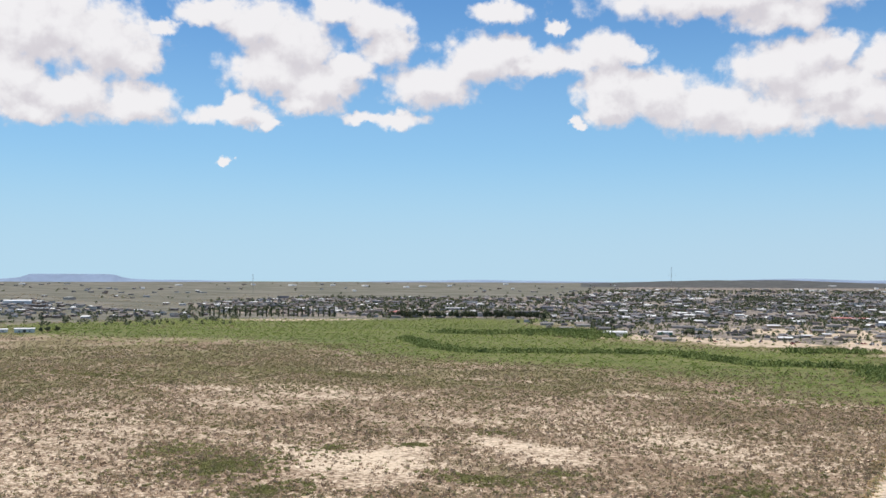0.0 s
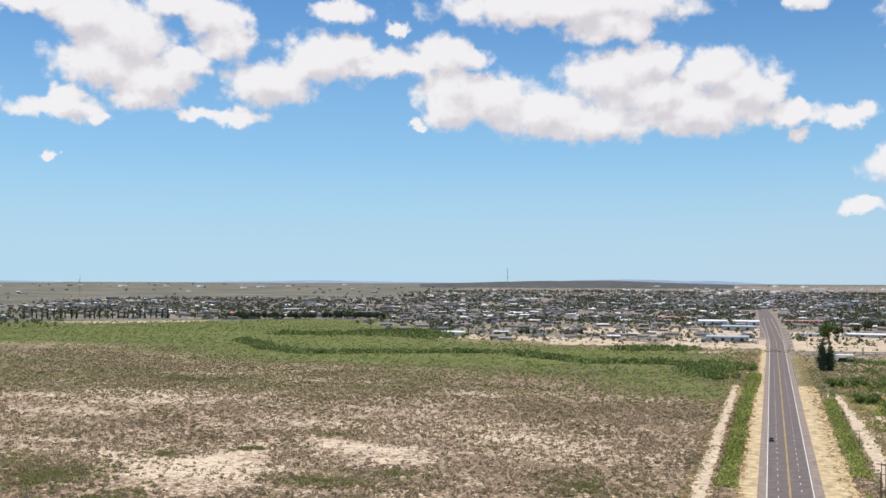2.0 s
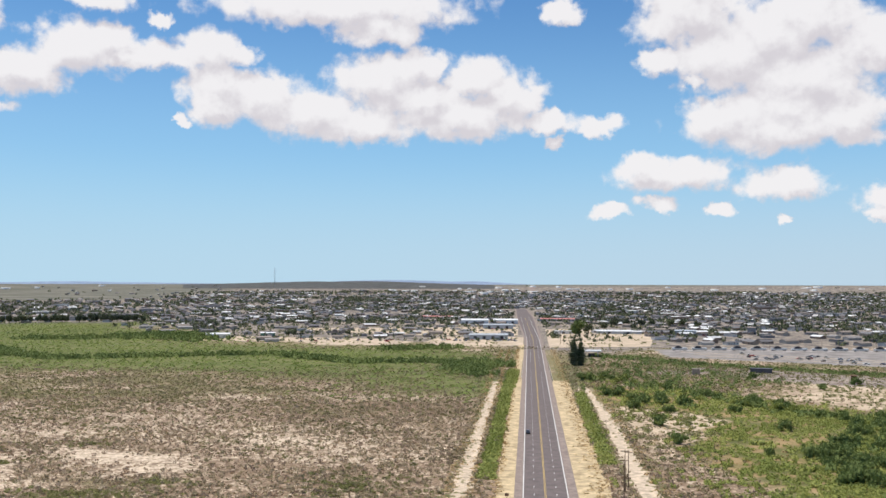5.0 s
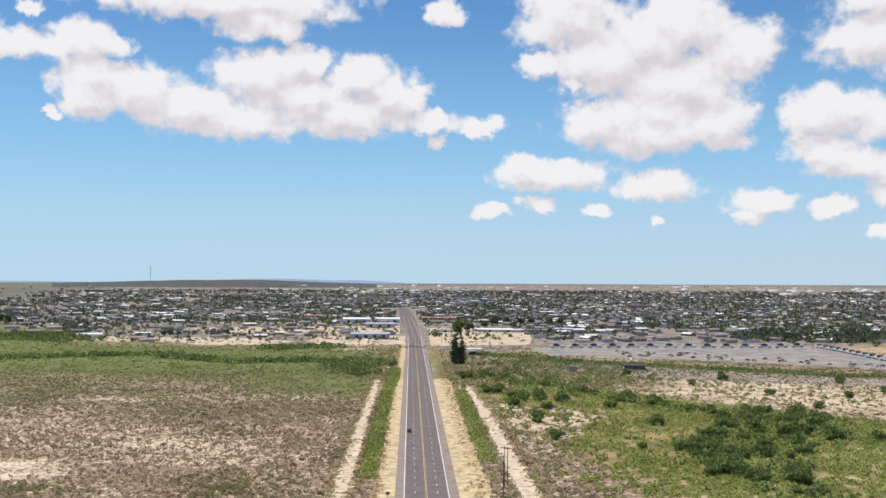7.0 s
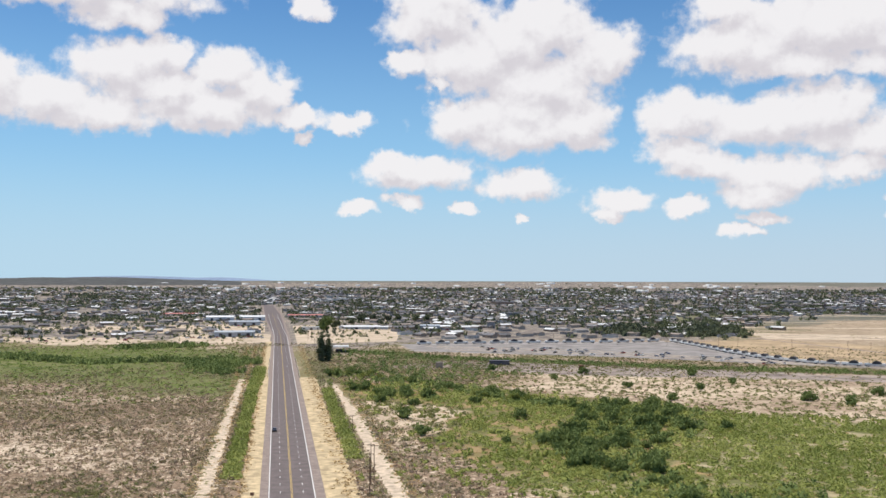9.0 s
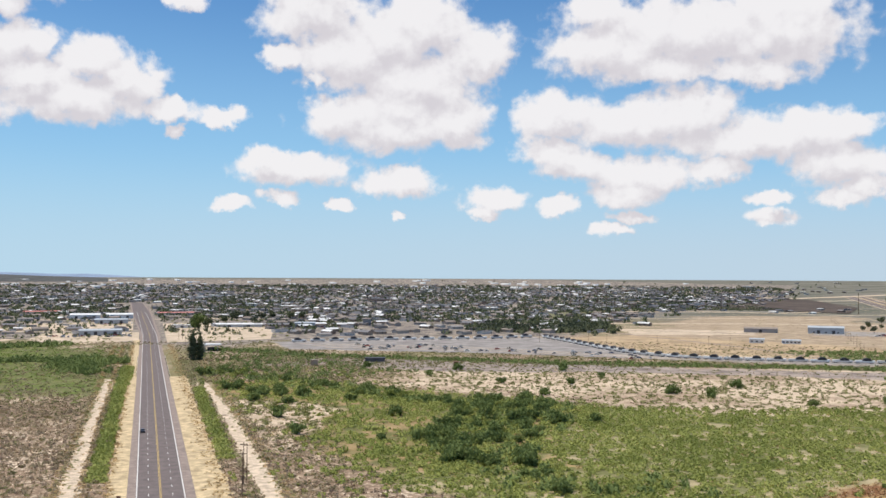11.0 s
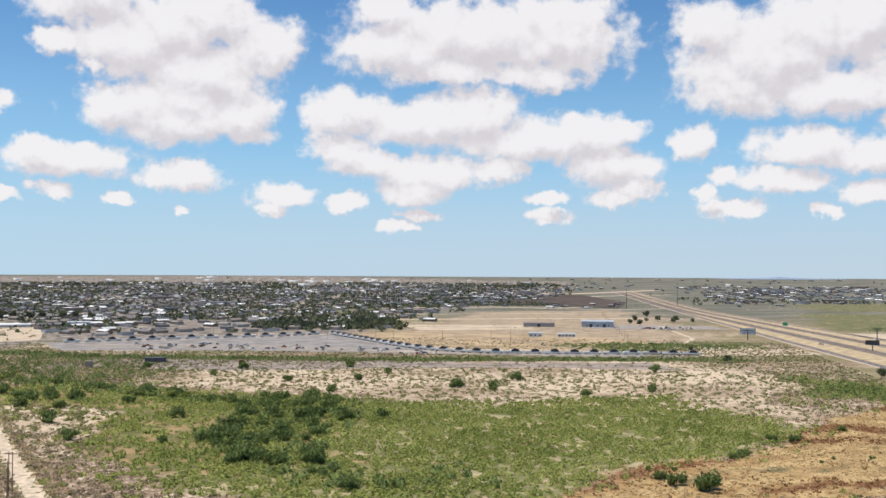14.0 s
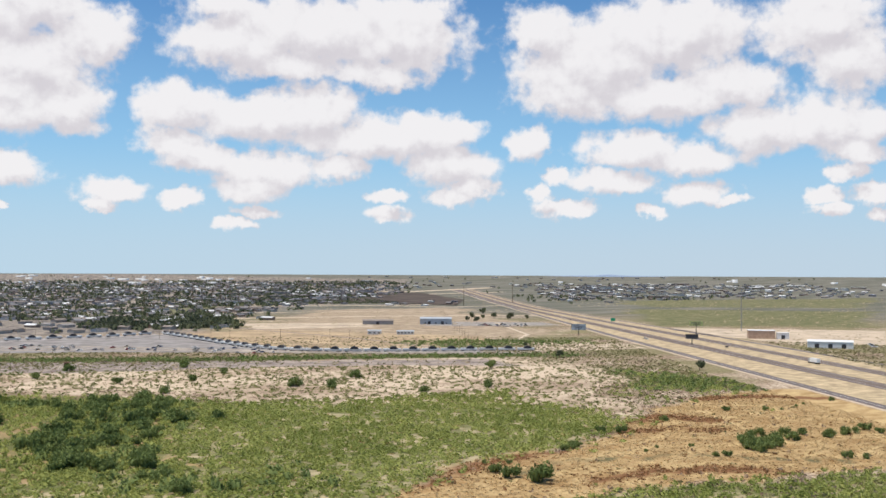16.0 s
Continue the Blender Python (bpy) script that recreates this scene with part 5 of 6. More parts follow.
for px_ in (-6, 6):
    for py_ in (-3.5, 3.5):
        share("post", pm, ob, pose(px_, py_, 0))
part("kiosk", box(bmesh.new(), -3, 3, -2, 2, 0, 3.2, 0.05), dark_steel, ob)

# ---- freeway ----
asphalt_tan = surface("sun_bleached_asphalt", (0.165, 0.128, 0.108), 0.1, 0.2, 0.92)
median_mat = surface("dry_median_grass", (0.45, 0.35, 0.215), 0.2, 0.12, 0.95)
FW = [(60, -510), (592, 296), (702, 463), (828, 654), (1041, 977), (1366, 1469), (1940, 2340)]
near_off = lambda y: float(np.interp(y, [200, 700, 1400], [-52, -40, -14]))
b_off = lambda y: float(np.interp(y, [200, 700, 1400], [44, 38, 24]))
c_off = lambda y: float(np.interp(y, [200, 700, 1400], [84, 72, 44]))
wid = lambda f, o: (lambda y: f(y) + o)
ribbon("freeway_verge", FW, wid(near_off, -8), wid(c_off, 8), median_mat, 0.05, "dry tan grass verges and medians of the freeway", "verge")
ribbon("frontage_road", FW, wid(near_off, -4.5), wid(near_off, 4.5), asphalt, 0.14, "dark two lane frontage road", "road")
ribbon("frontage_shoulder", FW, wid(near_off, -7.5), wid(near_off, -4.6), pale_sand, 0.14, "pale gravel edge of the frontage road", "road")
ribbon("freeway", FW, -9.5, 8.5, asphalt_tan, 0.14, "weathered freeway carriageway", "road")
ribbon("freeway", FW, wid(b_off, -8), wid(b_off, 8.5), asphalt_tan, 0.14, "weathered freeway carriageway", "road")
ribbon("frontage_road", FW, wid(c_off, -4), wid(c_off, 4), asphalt, 0.14, "dark two lane frontage road", "road")
for f, o in ((lambda y: 0.0, -5.2), (lambda y: 0.0, 4.4), (b_off, -4.4), (b_off, 5.0), (near_off, 0.0), (c_off, 0.0)):
    ribbon("lane_line", FW, wid(f, o - 0.15), wid(f, o + 0.15), paint_white, 0.18, "painted line on the freeway", "road marking")
ribbon("side_road", [(554, 1223), (558, 1020), (569, 837), (556, 671)], -3, 3, asphalt_old, 0.06, "narrow worn side road across the fields", "road")
ribbon("dirt_road", [(906, 1727), (1077, 1643), (1226, 1486), (1364, 1486)], -7, 7, pale_sand, 0.06, "pale dirt road on the plain", "track")
ribbon("dirt_road", [(1521, 2470), (1629, 2085), (1911, 2083)], -14, 14, pale_sand, 0.06, "pale dirt road on the plain", "track")


def lot(name, pts, mat, label, lift=0.05):
    """A bare lot, laid close over the ground."""
    bm = bmesh.new()
    f = bm.faces.new([bm.verts.new((px_, py_, gz(px_, py_) + lift)) for px_, py_ in pts])
    bmesh.ops.recalc_face_normals(bm, faces=[f])
    return tagged(part(name, bm, mat), label, "lot", kind="structure")


ballast_lot = surface("grey_gravel", (0.30, 0.27, 0.24), 0.15, 0.1, 0.95)
lot_sand = surface("bare_lot_sand", (0.50, 0.40, 0.29), 0.13, 0.05, 0.95)
lot("sand_lot", [(-118, 1100), (-80, 1012), (-6, 1070), (-6, 1215), (-110, 1225)], lot_sand, "pale bare sand lot in front of a workshop")
lot("sand_lot", [(-410, 1120), (-380, 1108), (-255, 1090), (-225, 1040), (-152, 1050), (-130, 1110), (-200, 1170), (-412, 1200)], lot_sand, "pale bare sand lots at the town's edge")
lot("sand_lot", [(22, 1030), (130, 1061), (170, 1330), (80, 1450), (24, 1420)], lot_sand, "bare tan lot beside the highway")
lot("sand_lot", [(-360, 1400), (-180, 1250), (-14, 1250), (-16, 1490), (-194, 1444)], lot_sand, "tan lot between workshops and stores", 0.045)
lot("sand_lot", [(605, 624), (640, 602), (716, 585), (745, 640), (716, 722), (660, 700)], pale_sand, "pale cleared sand beside the freeway")
lot("sand_lot", [(868, 520), (950, 470), (1100, 520), (1180, 590), (1000, 780), (940, 700)], lot_sand, "cleared sand lot round the roadside halls")
lot("sand_lot", [(-1110, 1262), (-1000, 1250), (-870, 1390), (-900, 1430), (-1060, 1330)], lot_sand, "bare tan lot in front of the row of narrow trees")
ribbon("dirt_road", [(470, 760), (640, 690), (760, 790), (900, 1000)], -2.5, 2.5, pale_sand, 0.07, "pale dirt lane across the bare fields", "track", ragged=0.6)
ribbon("side_road", [(600, 1130), (800, 960), (905, 880)], -3, 3, asphalt_old, 0.08, "narrow worn side road past the workshops", "road")
ribbon("dirt_road", [(560, 1330), (900, 1240), (1120, 1130)], -9, 9, pale_sand, 0.06, "broad pale dirt strip on the plain", "track", ragged=1.5)
ribbon("dirt_road", [(640, 1500), (1000, 1400), (1180, 1290)], -6, 6, pale_sand, 0.06, "pale dirt strip on the plain", "track", ragged=1.5)
lot("sand_lot", [(560, 1050), (700, 1010), (760, 1090), (600, 1180)], lot_sand, "bare tan lot on the plain", 0.055)
burnt = surface("dark_burnt_scrub", (0.085, 0.065, 0.052), 0.2, 0.02, 0.95)
olive_field = surface("olive_field_grass", (0.17, 0.16, 0.085), 0.2, 0.03, 0.95)
tan_field = surface("tan_bare_field", (0.40, 0.295, 0.18), 0.16, 0.03, 0.95)
lot("burnt_field", [(1420, 2560), (1452, 2340), (1657, 2147), (1468, 1740), (1270, 1530), (1218, 1696), (1057, 1904)], burnt, "dark brown burnt scrub field on the plain", 0.9)
lot("olive_field", [(756, 1790), (884, 1775), (773, 1557), (630, 1486)], olive_field, "olive field behind the dark grove", 0.5)
lot("tan_field", [(448, 960), (455, 1010), (560, 1040), (700, 800), (640, 720), (560, 690), (448, 780)], tan_field, "bare tan field inside the curve of the train", 0.04)
ribbon("dirt_road", [(1040, 1700), (1137, 1590), (1300, 1600)], -9, 9, pale_sand, 0.7, "pale concrete strip on the plain", "track")
ribbon("dirt_road", [(1281, 2510), (1520, 2449), (1679, 2228), (2100, 2350)], -22, 22, pale_sand, 1.0, "pale bare strip on the far plain", "track")
lot("gravel_lot", [(770, 1000), (830, 950), (930, 900), (960, 970), (860, 1060)], ballast_lot, "grey gravel lot in front of the workshops", 0.06)


# ---- rail yard ----
wagon_white = surface("pale_wagon_paint", (0.66, 0.66, 0.65), 0.08, 0.4, 0.6, per_object=0.15)
rail_mat = surface("rail_steel", (0.20, 0.17, 0.15), 0.1, 1.0, 0.5, 0.5)
ballast = surface("pale_ballast", (0.40, 0.375, 0.35), 0.12, 0.4, 0.95)


def prism(bm, profile, y0, y1, inset=0.0):
    """Side outline (x, z) drawn across from y0 to y1."""
    a = [bm.verts.new((px_, y0, pz)) for px_, pz in profile]
    b_ = [bm.verts.new((px_, y1, pz)) for px_, pz in profile]
    bm.faces.new(a)
    bm.faces.new(b_[::-1])
    for i in range(len(a)):
        j = (i + 1) % len(a)
        bm.faces.new((a[j], a[i], b_[i], b_[j]))
    bmesh.ops.recalc_face_normals(bm, faces=bm.faces)
    return bm


def wagon_master(long_, label, dark):
    ob = thing("rail_wagon", label, "rail wagon", "standing wagons")
    bm = box(bmesh.new(), -long_ / 2, long_ / 2, -1.5, 1.5, 1.1, 2.9, 0.15)
    body = part("body", bm, wagon_white, ob)
    # dark half-round arch rising over the pale body
    bm = prism(bmesh.new(), [(3.6 * math.cos(math.pi * q / 10) + long_ * 0.1, 2.3 + 2.5 * math.sin(math.pi * q / 10)) for q in range(11)], -1.62, 1.62)
    part("hood", bm, dark, ob, "dark curved arch")
    bm = box(bmesh.new(), -long_ / 2 - 0.5, long_ / 2 + 0.5, -0.4, 0.4, 0.75, 1.1)
    part("underframe", bm, dark_steel, ob)
    bm = tube(bmesh.new(), (0, -0.85, 0.45), (0, 0.85, 0.45), 0.45, seg=12)
    wm = bm_mesh("wheelset", bm, dark_steel)
    for wx in (-0.4, -0.3, 0.3, 0.4):
        share("wheelset", wm, ob, pose(wx * long_, 0, 0.12))
    return ob


TRAIN = [(430, 1019), (426, 940), (419, 857), (418, 800), (424, 765), (440, 732), (463, 710), (504, 683), (565, 649), (610, 618)]
ROW_TWO = [(148, 1002), (227, 1010), (279, 1010), (368, 1009), (425, 1024)]


def along(line, step, start=0.0):
    pts = [Vector(p) for p in line]
    cum = np.cumsum([0] + [(q - p).length for p, q in zip(pts, pts[1:])])
    out = []
    for s_ in np.arange(start, cum[-1], step):
        x_, y_ = np.interp(s_, cum, [p.x for p in pts]), np.interp(s_, cum, [p.y for p in pts])
        x2, y2 = np.interp(s_ + 1, cum, [p.x for p in pts]), np.interp(s_ + 1, cum, [p.y for p in pts])
        out.append((x_, y_, math.degrees(math.atan2(y2 - y_, x2 - x_))))
    return out


wagon_a = wagon_master(15.0, "pale grey rail wagon with a dark curved arch", dark_steel)
for x_, y_, a_ in along(TRAIN, 17.0, 8):
    copy_thing(wagon_a, pose(x_, y_, 0.25, 0, 0, a_))
for x_, y_, a_ in along(ROW_TWO, 20.0, 4):
    copy_thing(wagon_a, pose(x_, y_, 0.25, 0, 0, a_ + 180))
drop_master(wagon_a)
ribbon("ballast", TRAIN, -3.5, 3.5, ballast, 0.08, "pale ballast bed under the standing train", "track bed")
ribbon("ballast", ROW_TWO, -3.5, 3.5, ballast, 0.08, "pale ballast bed of the yard", "track bed")
for k, off in enumerate((0, -14, -28, -42, -56)):
    line = [(150 + k * 4, 985 + off), (300, 905 + off * 0.9), (395, 795 + off * 0.5), (470, 700 + off * 0.3), (600, 610 + off * 0.2)]
    ribbon("yard_track", line, -1.9, 1.9, ballast if k % 2 else lot_sand, 0.09, "ballasted yard track", "track bed")
    for o in (-0.72, 0.72):
        ribbon("rail", line, o - 0.12, o + 0.12, rail_mat, 0.2, "steel rail of the yard", "rail")


# ---- vehicles ----
def car_paint(name, col):
    return surface(name, col, 0.02, 1.0, 0.3, spec=0.5)


paints = [car_paint("car_paint", c) for c in ((0.03, 0.03, 0.035), (0.75, 0.75, 0.74), (0.35, 0.36, 0.38), (0.35, 0.05, 0.04), (0.06, 0.09, 0.18), (0.50, 0.46, 0.38))]


def car_master(paint, kind, label):
    ob = thing("pickup" if kind == "pickup" else "car", label, "pickup" if kind == "pickup" else "car", "parked vehicles")
    if kind == "pickup":
        prof = [(-2.7, 0.45), (2.7, 0.45), (2.75, 0.95), (1.4, 1.1), (-2.7, 1.1)]
        cab = [(-0.5, 1.1), (1.4, 1.1), (0.75, 1.82), (-0.4, 1.82)]
    else:
        prof = [(-2.25, 0.4), (2.25, 0.4), (2.3, 0.8), (1.2, 0.98), (-2.0, 1.02), (-2.3, 0.85)]
        cab = [(-1.9, 1.0), (1.1, 0.98), (0.45, 1.48), (-1.2, 1.48)]
    part("body", prism(bmesh.new(), prof, -0.92, 0.92), paint, ob)
    part("cabin", prism(bmesh.new(), cab, -0.78, 0.78), glass_dark, ob)
    part("roof", box(bmesh.new(), cab[3][0] + 0.05, cab[2][0] - 0.05, -0.74, 0.74, cab[2][1] - 0.02, cab[2][1] + 0.05, 0.02), paint, ob)
    wm = bm_mesh("wheel", tube(bmesh.new(), (0, -0.12, 0), (0, 0.12, 0), 0.36, seg=12), tyre_mat)
    for wx in (-1.45, 1.45):
        for wy in (-0.86, 0.86):
            share("wheel", wm, ob, pose(wx, wy, 0.36))
    return ob


car_labels = ("black saloon car parked on bare ground", "white pickup truck parked on gravel", "grey saloon car parked on bare ground",
              "dark red pickup truck parked on gravel", "dark blue saloon car parked on bare ground", "tan pickup truck parked on gravel")
cars = [car_master(paints[i], "pickup" if i % 2 else "car", car_labels[i]) for i in range(6)]
for i in range(70):
    u, vv = rng.rand(), rng.uniform(-1, 1)
    x_ = 200 + 210 * u
    y_ = float(np.interp(x_, [150, 300, 400, 470], [955, 880, 770, 700])) + vv * 38
    copy_thing(cars[rng.randint(6)], pose(x_, y_, 0.12, 0, 0, rng.uniform(0, 360)))
for i in range(34):
    copy_thing(cars[rng.randint(6)], pose(-100 + 88 * rng.rand(), 1142 + rng.uniform(-12, 14), 0.06, 0, 0, rng.choice([0, 90]) + rng.uniform(-15, 15)))
for i in range(24):
    copy_thing(cars[rng.randint(6)], pose(-330 + 190 * rng.rand(), 1090 + rng.uniform(-10, 60), 0.06, 0, 0, rng.uniform(0, 360)))
for i in range(26):
    copy_thing(cars[rng.randint(6)], pose(150 + 90 * rng.rand(), 1270 + rng.uniform(-14, 10), 0.06, 0, 0, rng.uniform(0, 360)))
for i in range(26):
    copy_thing(cars[rng.randint(6)], pose(830 + 70 * rng.rand(), 935 + rng.uniform(-22, 40), 0.06, 0, 0, rng.uniform(0, 360)))
for i in range(14):
    copy_thing(cars[rng.randint(6)], pose(-60 + 50 * rng.rand(), 1415 + rng.uniform(-8, 8), 0.06, 0, 0, rng.uniform(0, 360)))
for i in range(8):
    copy_thing(cars[rng.randint(6)], pose(900 + 4.5 * i, 462 + 3 * i, 0.06, 0, 0, 120))
o = copy_thing(cars[0], pose(-0.3, 450, 0.11, 0, 0, -90))
tagged(o, "black car on the highway lane heading out of town", "car", "vehicles on the road")
for x_, y_, k in ((808, 660, 1), (814, 668, 2), (783, 545, 0), (1050, 1000, 2)):
    o = copy_thing(cars[k], pose(x_, y_, 0.15, 0, 0, 57))
    tagged(o, "car driving on the freeway", "car", "vehicles on the road")
for o in cars:
    drop_master(o)


def lorry(x, y, turn, label, box_mat):
    ob = thing("lorry", label, "lorry", "vehicles on the road", at=pose(x, y, 0.15, 0, 0, turn))
    part("trailer", box(bmesh.new(), -7.5, 4.5, -1.3, 1.3, 1.15, 4.1, 0.06), box_mat, ob, "plain silver white box trailer")
    part("cab", prism(bmesh.new(), [(4.9, 0.7), (7.4, 0.7), (7.5, 2.1), (6.9, 3.3), (4.9, 3.5)], -1.2, 1.2), paints[2], ob)
    part("chassis", box(bmesh.new(), -7.2, 7.0, -0.5, 0.5, 0.6, 1.1), dark_steel, ob)
    wm = bm_mesh("wheel", tube(bmesh.new(), (0, -0.25, 0), (0, 0.25, 0), 0.5, seg=12), tyre_mat)
    for wx in (-6.4, -5.2, 3.8, 6.4):
        for wy in (-1.05, 1.05):
            share("wheel", wm, ob, pose(wx, wy, 0.5))
    return ob


lorry(700, 408, 57, "white box lorry driving on the freeway", white_metal)


# ---- poles, masts and signs ----
def pole(x, y, h, r=0.16, arms=1, label="weathered wooden utility pole beside the highway", turn=0.0):
    ob = thing("utility_pole", label, "utility pole", "utility poles", at=pose(x, y, gz(x, y), 0, 0, turn))
    part("post", tube(bmesh.new(), (0, 0, -0.5), (0, 0, h), r, r * 0.6, 7), wood_pole, ob)
    for i in range(arms):
        part("crossarm", box(bmesh.new(), -1.3, 1.3, -0.08, 0.08, h - 0.7 - i * 1.2, h - 0.5 - i * 1.2), wood_pole, ob)
    return ob


for x_, y_, h_ in ((30, 313, 14), (32, 330, 14), (33.5, 334, 13), (35, 449, 7), (33, 523, 7), (31, 656, 9), (34, 760, 9), (36, 870, 9), (38, 980, 9), (35, 1084, 16), (39, 1086, 16)):
    pole(x_, y_, h_, 0.19 if h_ > 10 else 0.13)
for x_, y_ in ((706, 1762), (882, 1938), (900, 1930), (920, 1925), (938, 1920), (925, 1850), (909, 1782), (890, 1800), (1112, 1714), (1280, 1518), (1472, 1579)):
    pole(x_, y_, rng.uniform(30, 40), 0.7, 2, "tall dark steel power line pole on the plain", 40)
for i in range(16):
    pole(600 + i * 28, 700 + i * 38, 9, 0.15, 1, "wooden utility pole along the side road", 40)
for i in range(10):
    pole(250 + i * 34 + (i % 3) * 12, 1040 - i * 22, 10, 0.16, 1, "wooden utility pole in the yard", 10)


def mast(x, y, h, w, label):
    """A guyed lattice mast: three legs, rings and slanting braces."""
    ob = thing("radio_mast", label, "radio mast", at=pose(x, y, gz(x, y)))
    legs = [(w * math.cos(2 * math.pi * k / 3), w * math.sin(2 * math.pi * k / 3)) for k in range(3)]
    for lx, ly in legs:
        part("leg", tube(bmesh.new(), (lx, ly, 0), (lx, ly, h), 0.24, 0.18, 5), steel, ob)
    bm = bmesh.new()
    n_ = int(h / 3)
    for i in range(n_):
        for k in range(3):
            (ax, ay), (bx_, by_) = legs[k], legs[(k + 1) % 3]
            tube(bm, (ax, ay, i * 3), (bx_, by_, i * 3 + 3), 0.11, 0.11, 4)
    part("bracing", bm, steel, ob)
    for k in range(3):
        a_ = 2 * math.pi * k / 3 + 0.5
        part("guy_wire", tube(bmesh.new(), (0, 0, h * 0.95), (h * 0.5 * math.cos(a_), h * 0.5 * math.sin(a_), 0), 0.03, 0.03, 4), steel, ob)
    return ob


mast(1014, 685, 52, 0.7, "slender steel lattice radio mast on sandy ground")
mast(-2039, 2508, 62, 1.2, "far steel radio mast on the plain")
mast(-1060, 4000, 80, 1.6, "far steel radio mast beyond the town")


def billboard(x, y, turn, w, h, top, face, back, label):
    ob = thing("billboard", label, "billboard", "roadside billboards", at=pose(x, y, 0, 0, 0, turn))
    part("post", tube(bmesh.new(), (0, 0, -0.5), (0, 0, top - h * 0.5), 0.5, 0.45, 10), dark_steel, ob)
    part("frame", box(bmesh.new(), -w / 2, w / 2, 0.0, 0.8, top - h, top, 0.05), back, ob)
    panel = part("panel", box(bmesh.new(), -w / 2 + 0.2, w / 2 - 0.2, -0.12, -0.004, top - h + 0.2, top - 0.2), face, ob)
    part("catwalk", box(bmesh.new(), -w / 2, w / 2, -0.9, -0.15, top - h - 0.25, top - h - 0.1), steel, ob)
    return panel


sign_blue = surface("faded_poster_paper", (0.42, 0.46, 0.50), 0.15, 0.3, 0.7)
sign_lime = surface("yellow_green_poster", (0.42, 0.46, 0.20), 0.12, 0.3, 0.7)
sign_green = surface("green_road_sign", (0.02, 0.30, 0.16), 0.06, 1.0, 0.5)
ink = surface("dark_ink", (0.05, 0.05, 0.06), 0.05, 1.0, 0.7)
for args in ((800, 750, -47, 16, 6.5, 12.5, sign_blue, dark_steel, "roadside billboard with a faded pale poster"),
             (789, 589, -52, 12, 4.5, 10.0, dark_steel, dark_steel, "roadside billboard with a dark face"),
             (924, 684, -52, 15.5, 5.5, 15.0, sign_lime, dark_steel, "roadside billboard with a yellow green poster")):
    p_ = billboard(*args)
    w_, top_, h_ = args[3], args[5], args[4]
    for i, frac in enumerate((0.7, 0.5)):
        part("lettering_bar", box(bmesh.new(), -w_ * frac / 2, w_ * frac / 2, -0.16, -0.124, top_ - h_ * (0.35 + 0.3 * i) - 0.35, top_ - h_ * (0.35 + 0.3 * i) + 0.35), ink, p_)
ob = thing("road_sign", "large green freeway direction sign", "road sign", at=pose(1014, 887, 0, 0, 0, -49))
part("panel", box(bmesh.new(), -3, 3, -0.08, 0.08, 4.0, 8.0, 0.03), sign_green, ob)
for px_ in (-2, 2):
    part("post", box(bmesh.new(), px_ - 0.12, px_ + 0.12, 0.09, 0.3, 0, 7.5), steel, ob)
ob = thing("road_sign", "small brown sign at the highway's edge", "road sign", at=pose(-7, 314, 0))
part("panel", box(bmesh.new(), -0.6, 0.6, -0.04, 0.04, 1.2, 2.2, 0.02), rust, ob)
part("post", box(bmesh.new(), -0.06, 0.06, 0.05, 0.15, 0, 2.0), wood_pole, ob)


# ---- guard rails where the highway crosses the creek ----
def guard_rail(x, y0, y1, label):
    ob = thing("guard_rail", label, "guard rail", "bridge guard rails", at=pose(x, y0, 0.1))
    bm = bmesh.new()
    prism(bm, [(-0.04, 0.5), (0.04, 0.55), (0.09, 0.65), (0.04, 0.75), (0.09, 0.85), (0.0, 0.92), (-0.04, 0.9)], 0, y1 - y0)
    part("rail", bm, white_metal, ob)
    pm_ = bm_mesh("post", box(bmesh.new(), -0.25, -0.05, -0.1, 0.1, 0, 0.85), wood_pole)
    for i in range(int((y1 - y0) / 4)):
        share("post", pm_, ob, pose(0, i * 4 + 0.5, 0))


guard_rail(-5.2, 690, 850, "pale steel guard rail on the bridge approach")
guard_rail(16.6, 680, 850, "pale steel guard rail on the bridge approach")

# highway lane dashes: the nearest run as pieces, the rest joined
dash_me = bm_mesh("lane_dash", box(bmesh.new(), -0.1, 0.1, 0, 3.05, 0.0, 0.03), paint_white)
dash_bm = bmesh.new()
for lane in (-3.7, 3.7):
    for i in range(95):
        y_ = 150 + i * 12.2
        if y_ > 1150:
            box(dash_bm, 5.5 + lane - 0.1, 5.5 + lane + 0.1, y_, y_ + 3.05, 0.104, 0.135)
        else:
            share("lane_dash", dash_me, road, pose(5.5 + lane, y_, 0.104))
tagged(part("far_lane_dashes", dash_bm, paint_white), "white dashes on the far highway", "road marking", kind="stuff")

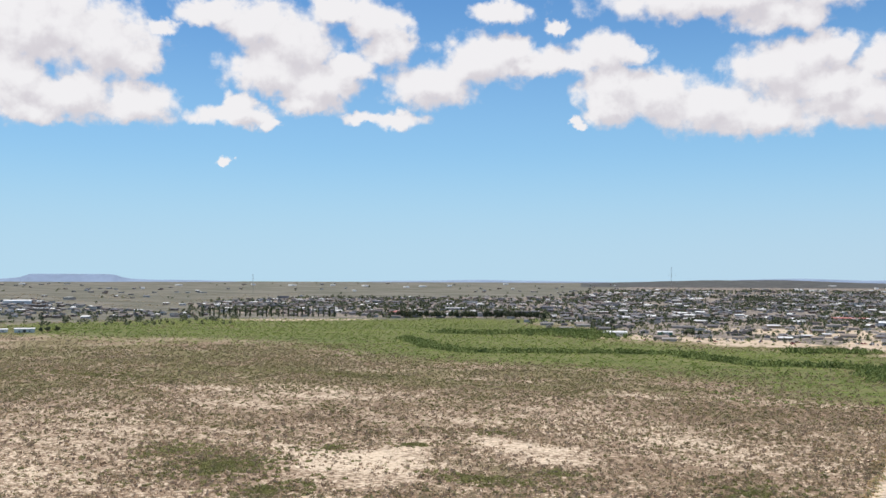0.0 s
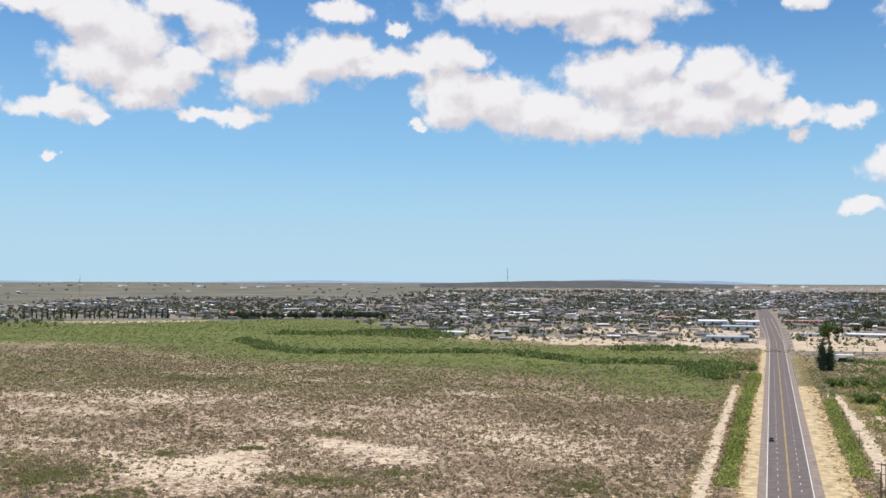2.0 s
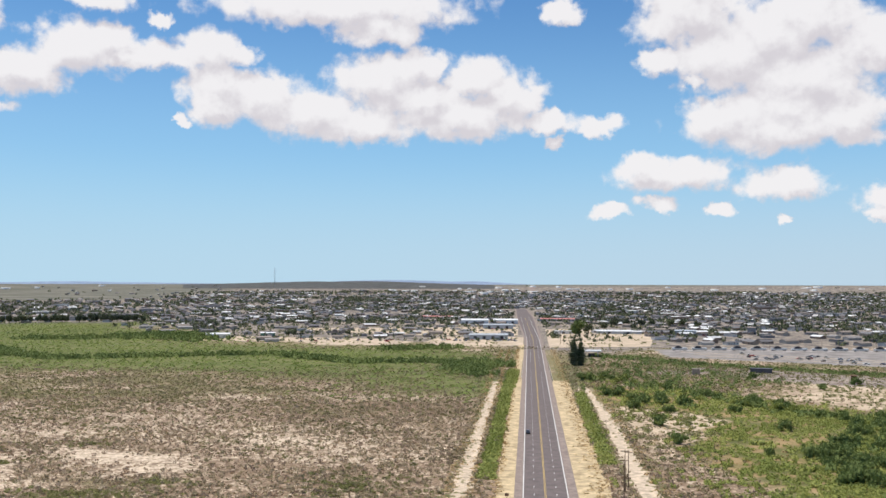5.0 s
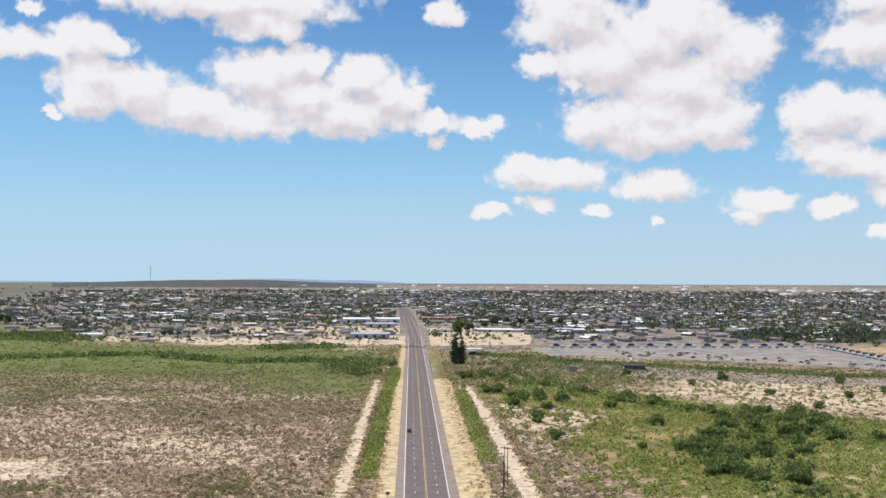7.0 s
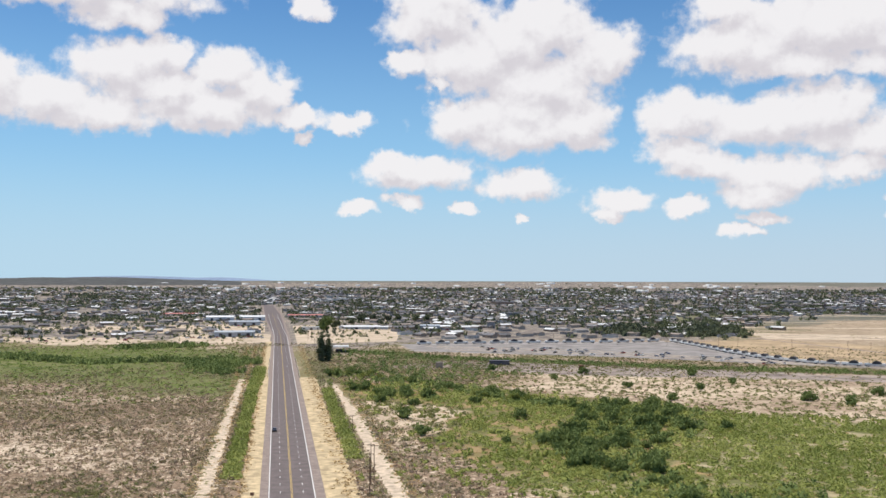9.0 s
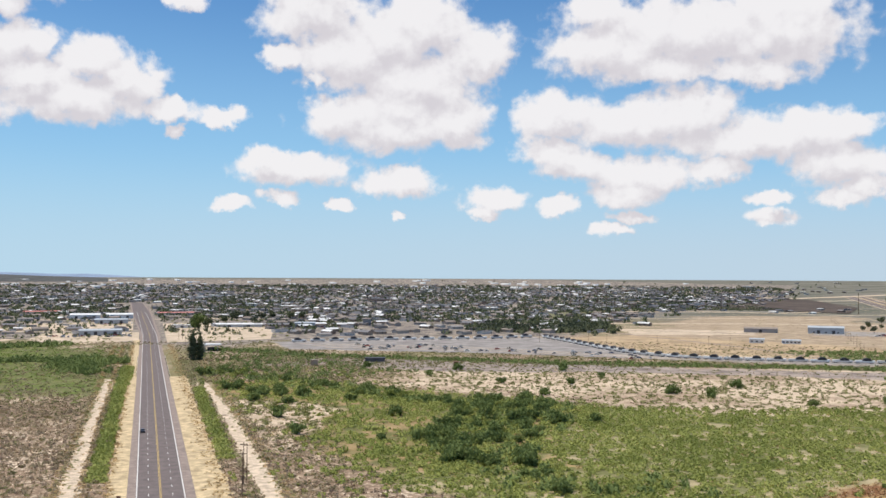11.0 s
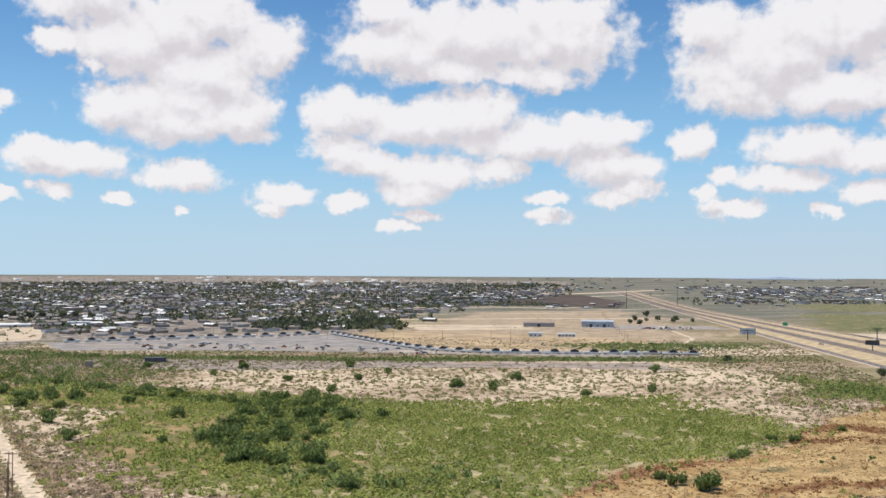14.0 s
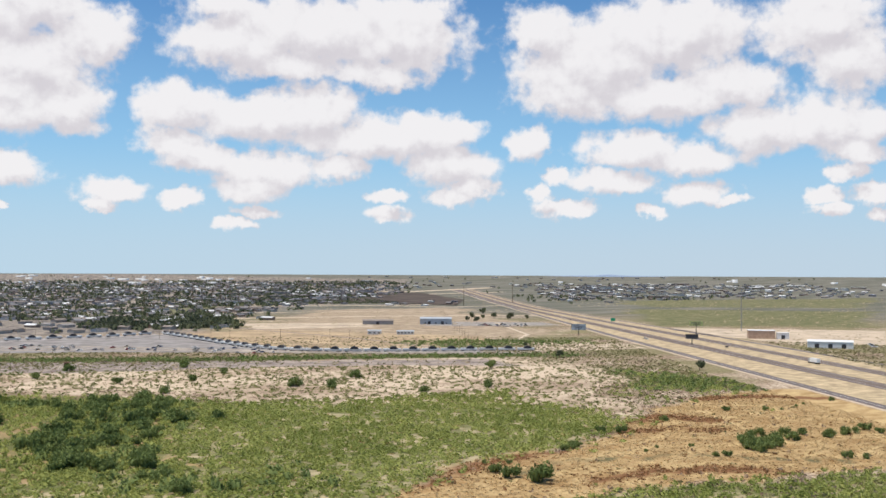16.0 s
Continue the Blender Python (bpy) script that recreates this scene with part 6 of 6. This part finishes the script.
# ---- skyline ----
# distance haze is put into the hills' base colour as blue grey
hazed_rock = surface("haze_tinted_hills", (0.235, 0.30, 0.41), 0.05, 0.01, 1.0)


def ridge(name, a0, a1, r, foot, profile, label):
    """A far hill: heights in metres over the plain at even steps of azimuth, with a body behind."""
    bm = bmesh.new()
    n_ = len(profile)
    rows = []
    for i, hgt in enumerate(profile):
        a_ = radians(a0 + (a1 - a0) * i / (n_ - 1))
        row = []
        for rr, zz in ((r - 60 - foot - hgt * 1.2, 0.3 if foot else -3), (r, hgt), (r + 150, hgt), (r + 220, -30)):
            row.append(bm.verts.new((rr * math.sin(a_), rr * math.cos(a_), rise(np.array(rr)) + zz)))
        rows.append(row)
    for p_, q_ in zip(rows, rows[1:]):
        for k in range(3):
            bm.faces.new((p_[k], q_[k], q_[k + 1], p_[k + 1]))
    bmesh.ops.recalc_face_normals(bm, faces=bm.faces)
    return tagged(part(name, bm, hazed_rock), label, "hill", kind="structure")


ridge("mesa", -54, -40, 4550, 0, [8, 9, 10, 11, 14, 18, 32, 33, 33, 33, 33, 33, 33, 33, 33, 31, 19, 13, 10, 9, 8, 8, 8, 7, 7, 6, 5, 4, 3, 2], "flat topped mesa on the skyline, tinted haze blue")
hill_scrub = surface("dark_hill_scrub", (0.085, 0.085, 0.08), 0.15, 0.02, 1.0)
o = ridge("ridge", -20, -2, 4450, 420, [0, 1, 2, 4, 6, 9, 10, 13, 14, 13, 15, 16, 15, 13, 10, 7, 5, 3, 1, 0], "low dark scrubby ridge on the skyline")
o.data.materials.clear()
o.data.materials.append(hill_scrub)
o = ridge("ridge", 45, 52, 4500, 0, [0, 1, 2, 3, 4, 9, 5, 3, 2, 1, 0], "low far hill on the skyline")
ridge("far_hills", -33, -17, 4700, 0, [0, 3, 5, 6, 6, 7, 8, 10, 11, 12, 11, 9, 8, 8, 7, 6, 5, 4, 3, 1, 0], "long low hills on the skyline, tinted haze blue")
ridge("far_hills", -13, 0, 4850, 0, [0, 6, 12, 16, 17, 19, 20, 21, 22, 21, 19, 18, 16, 14, 15, 16, 14, 11, 8, 4, 0], "faint haze-blue hills behind the dark ridge")
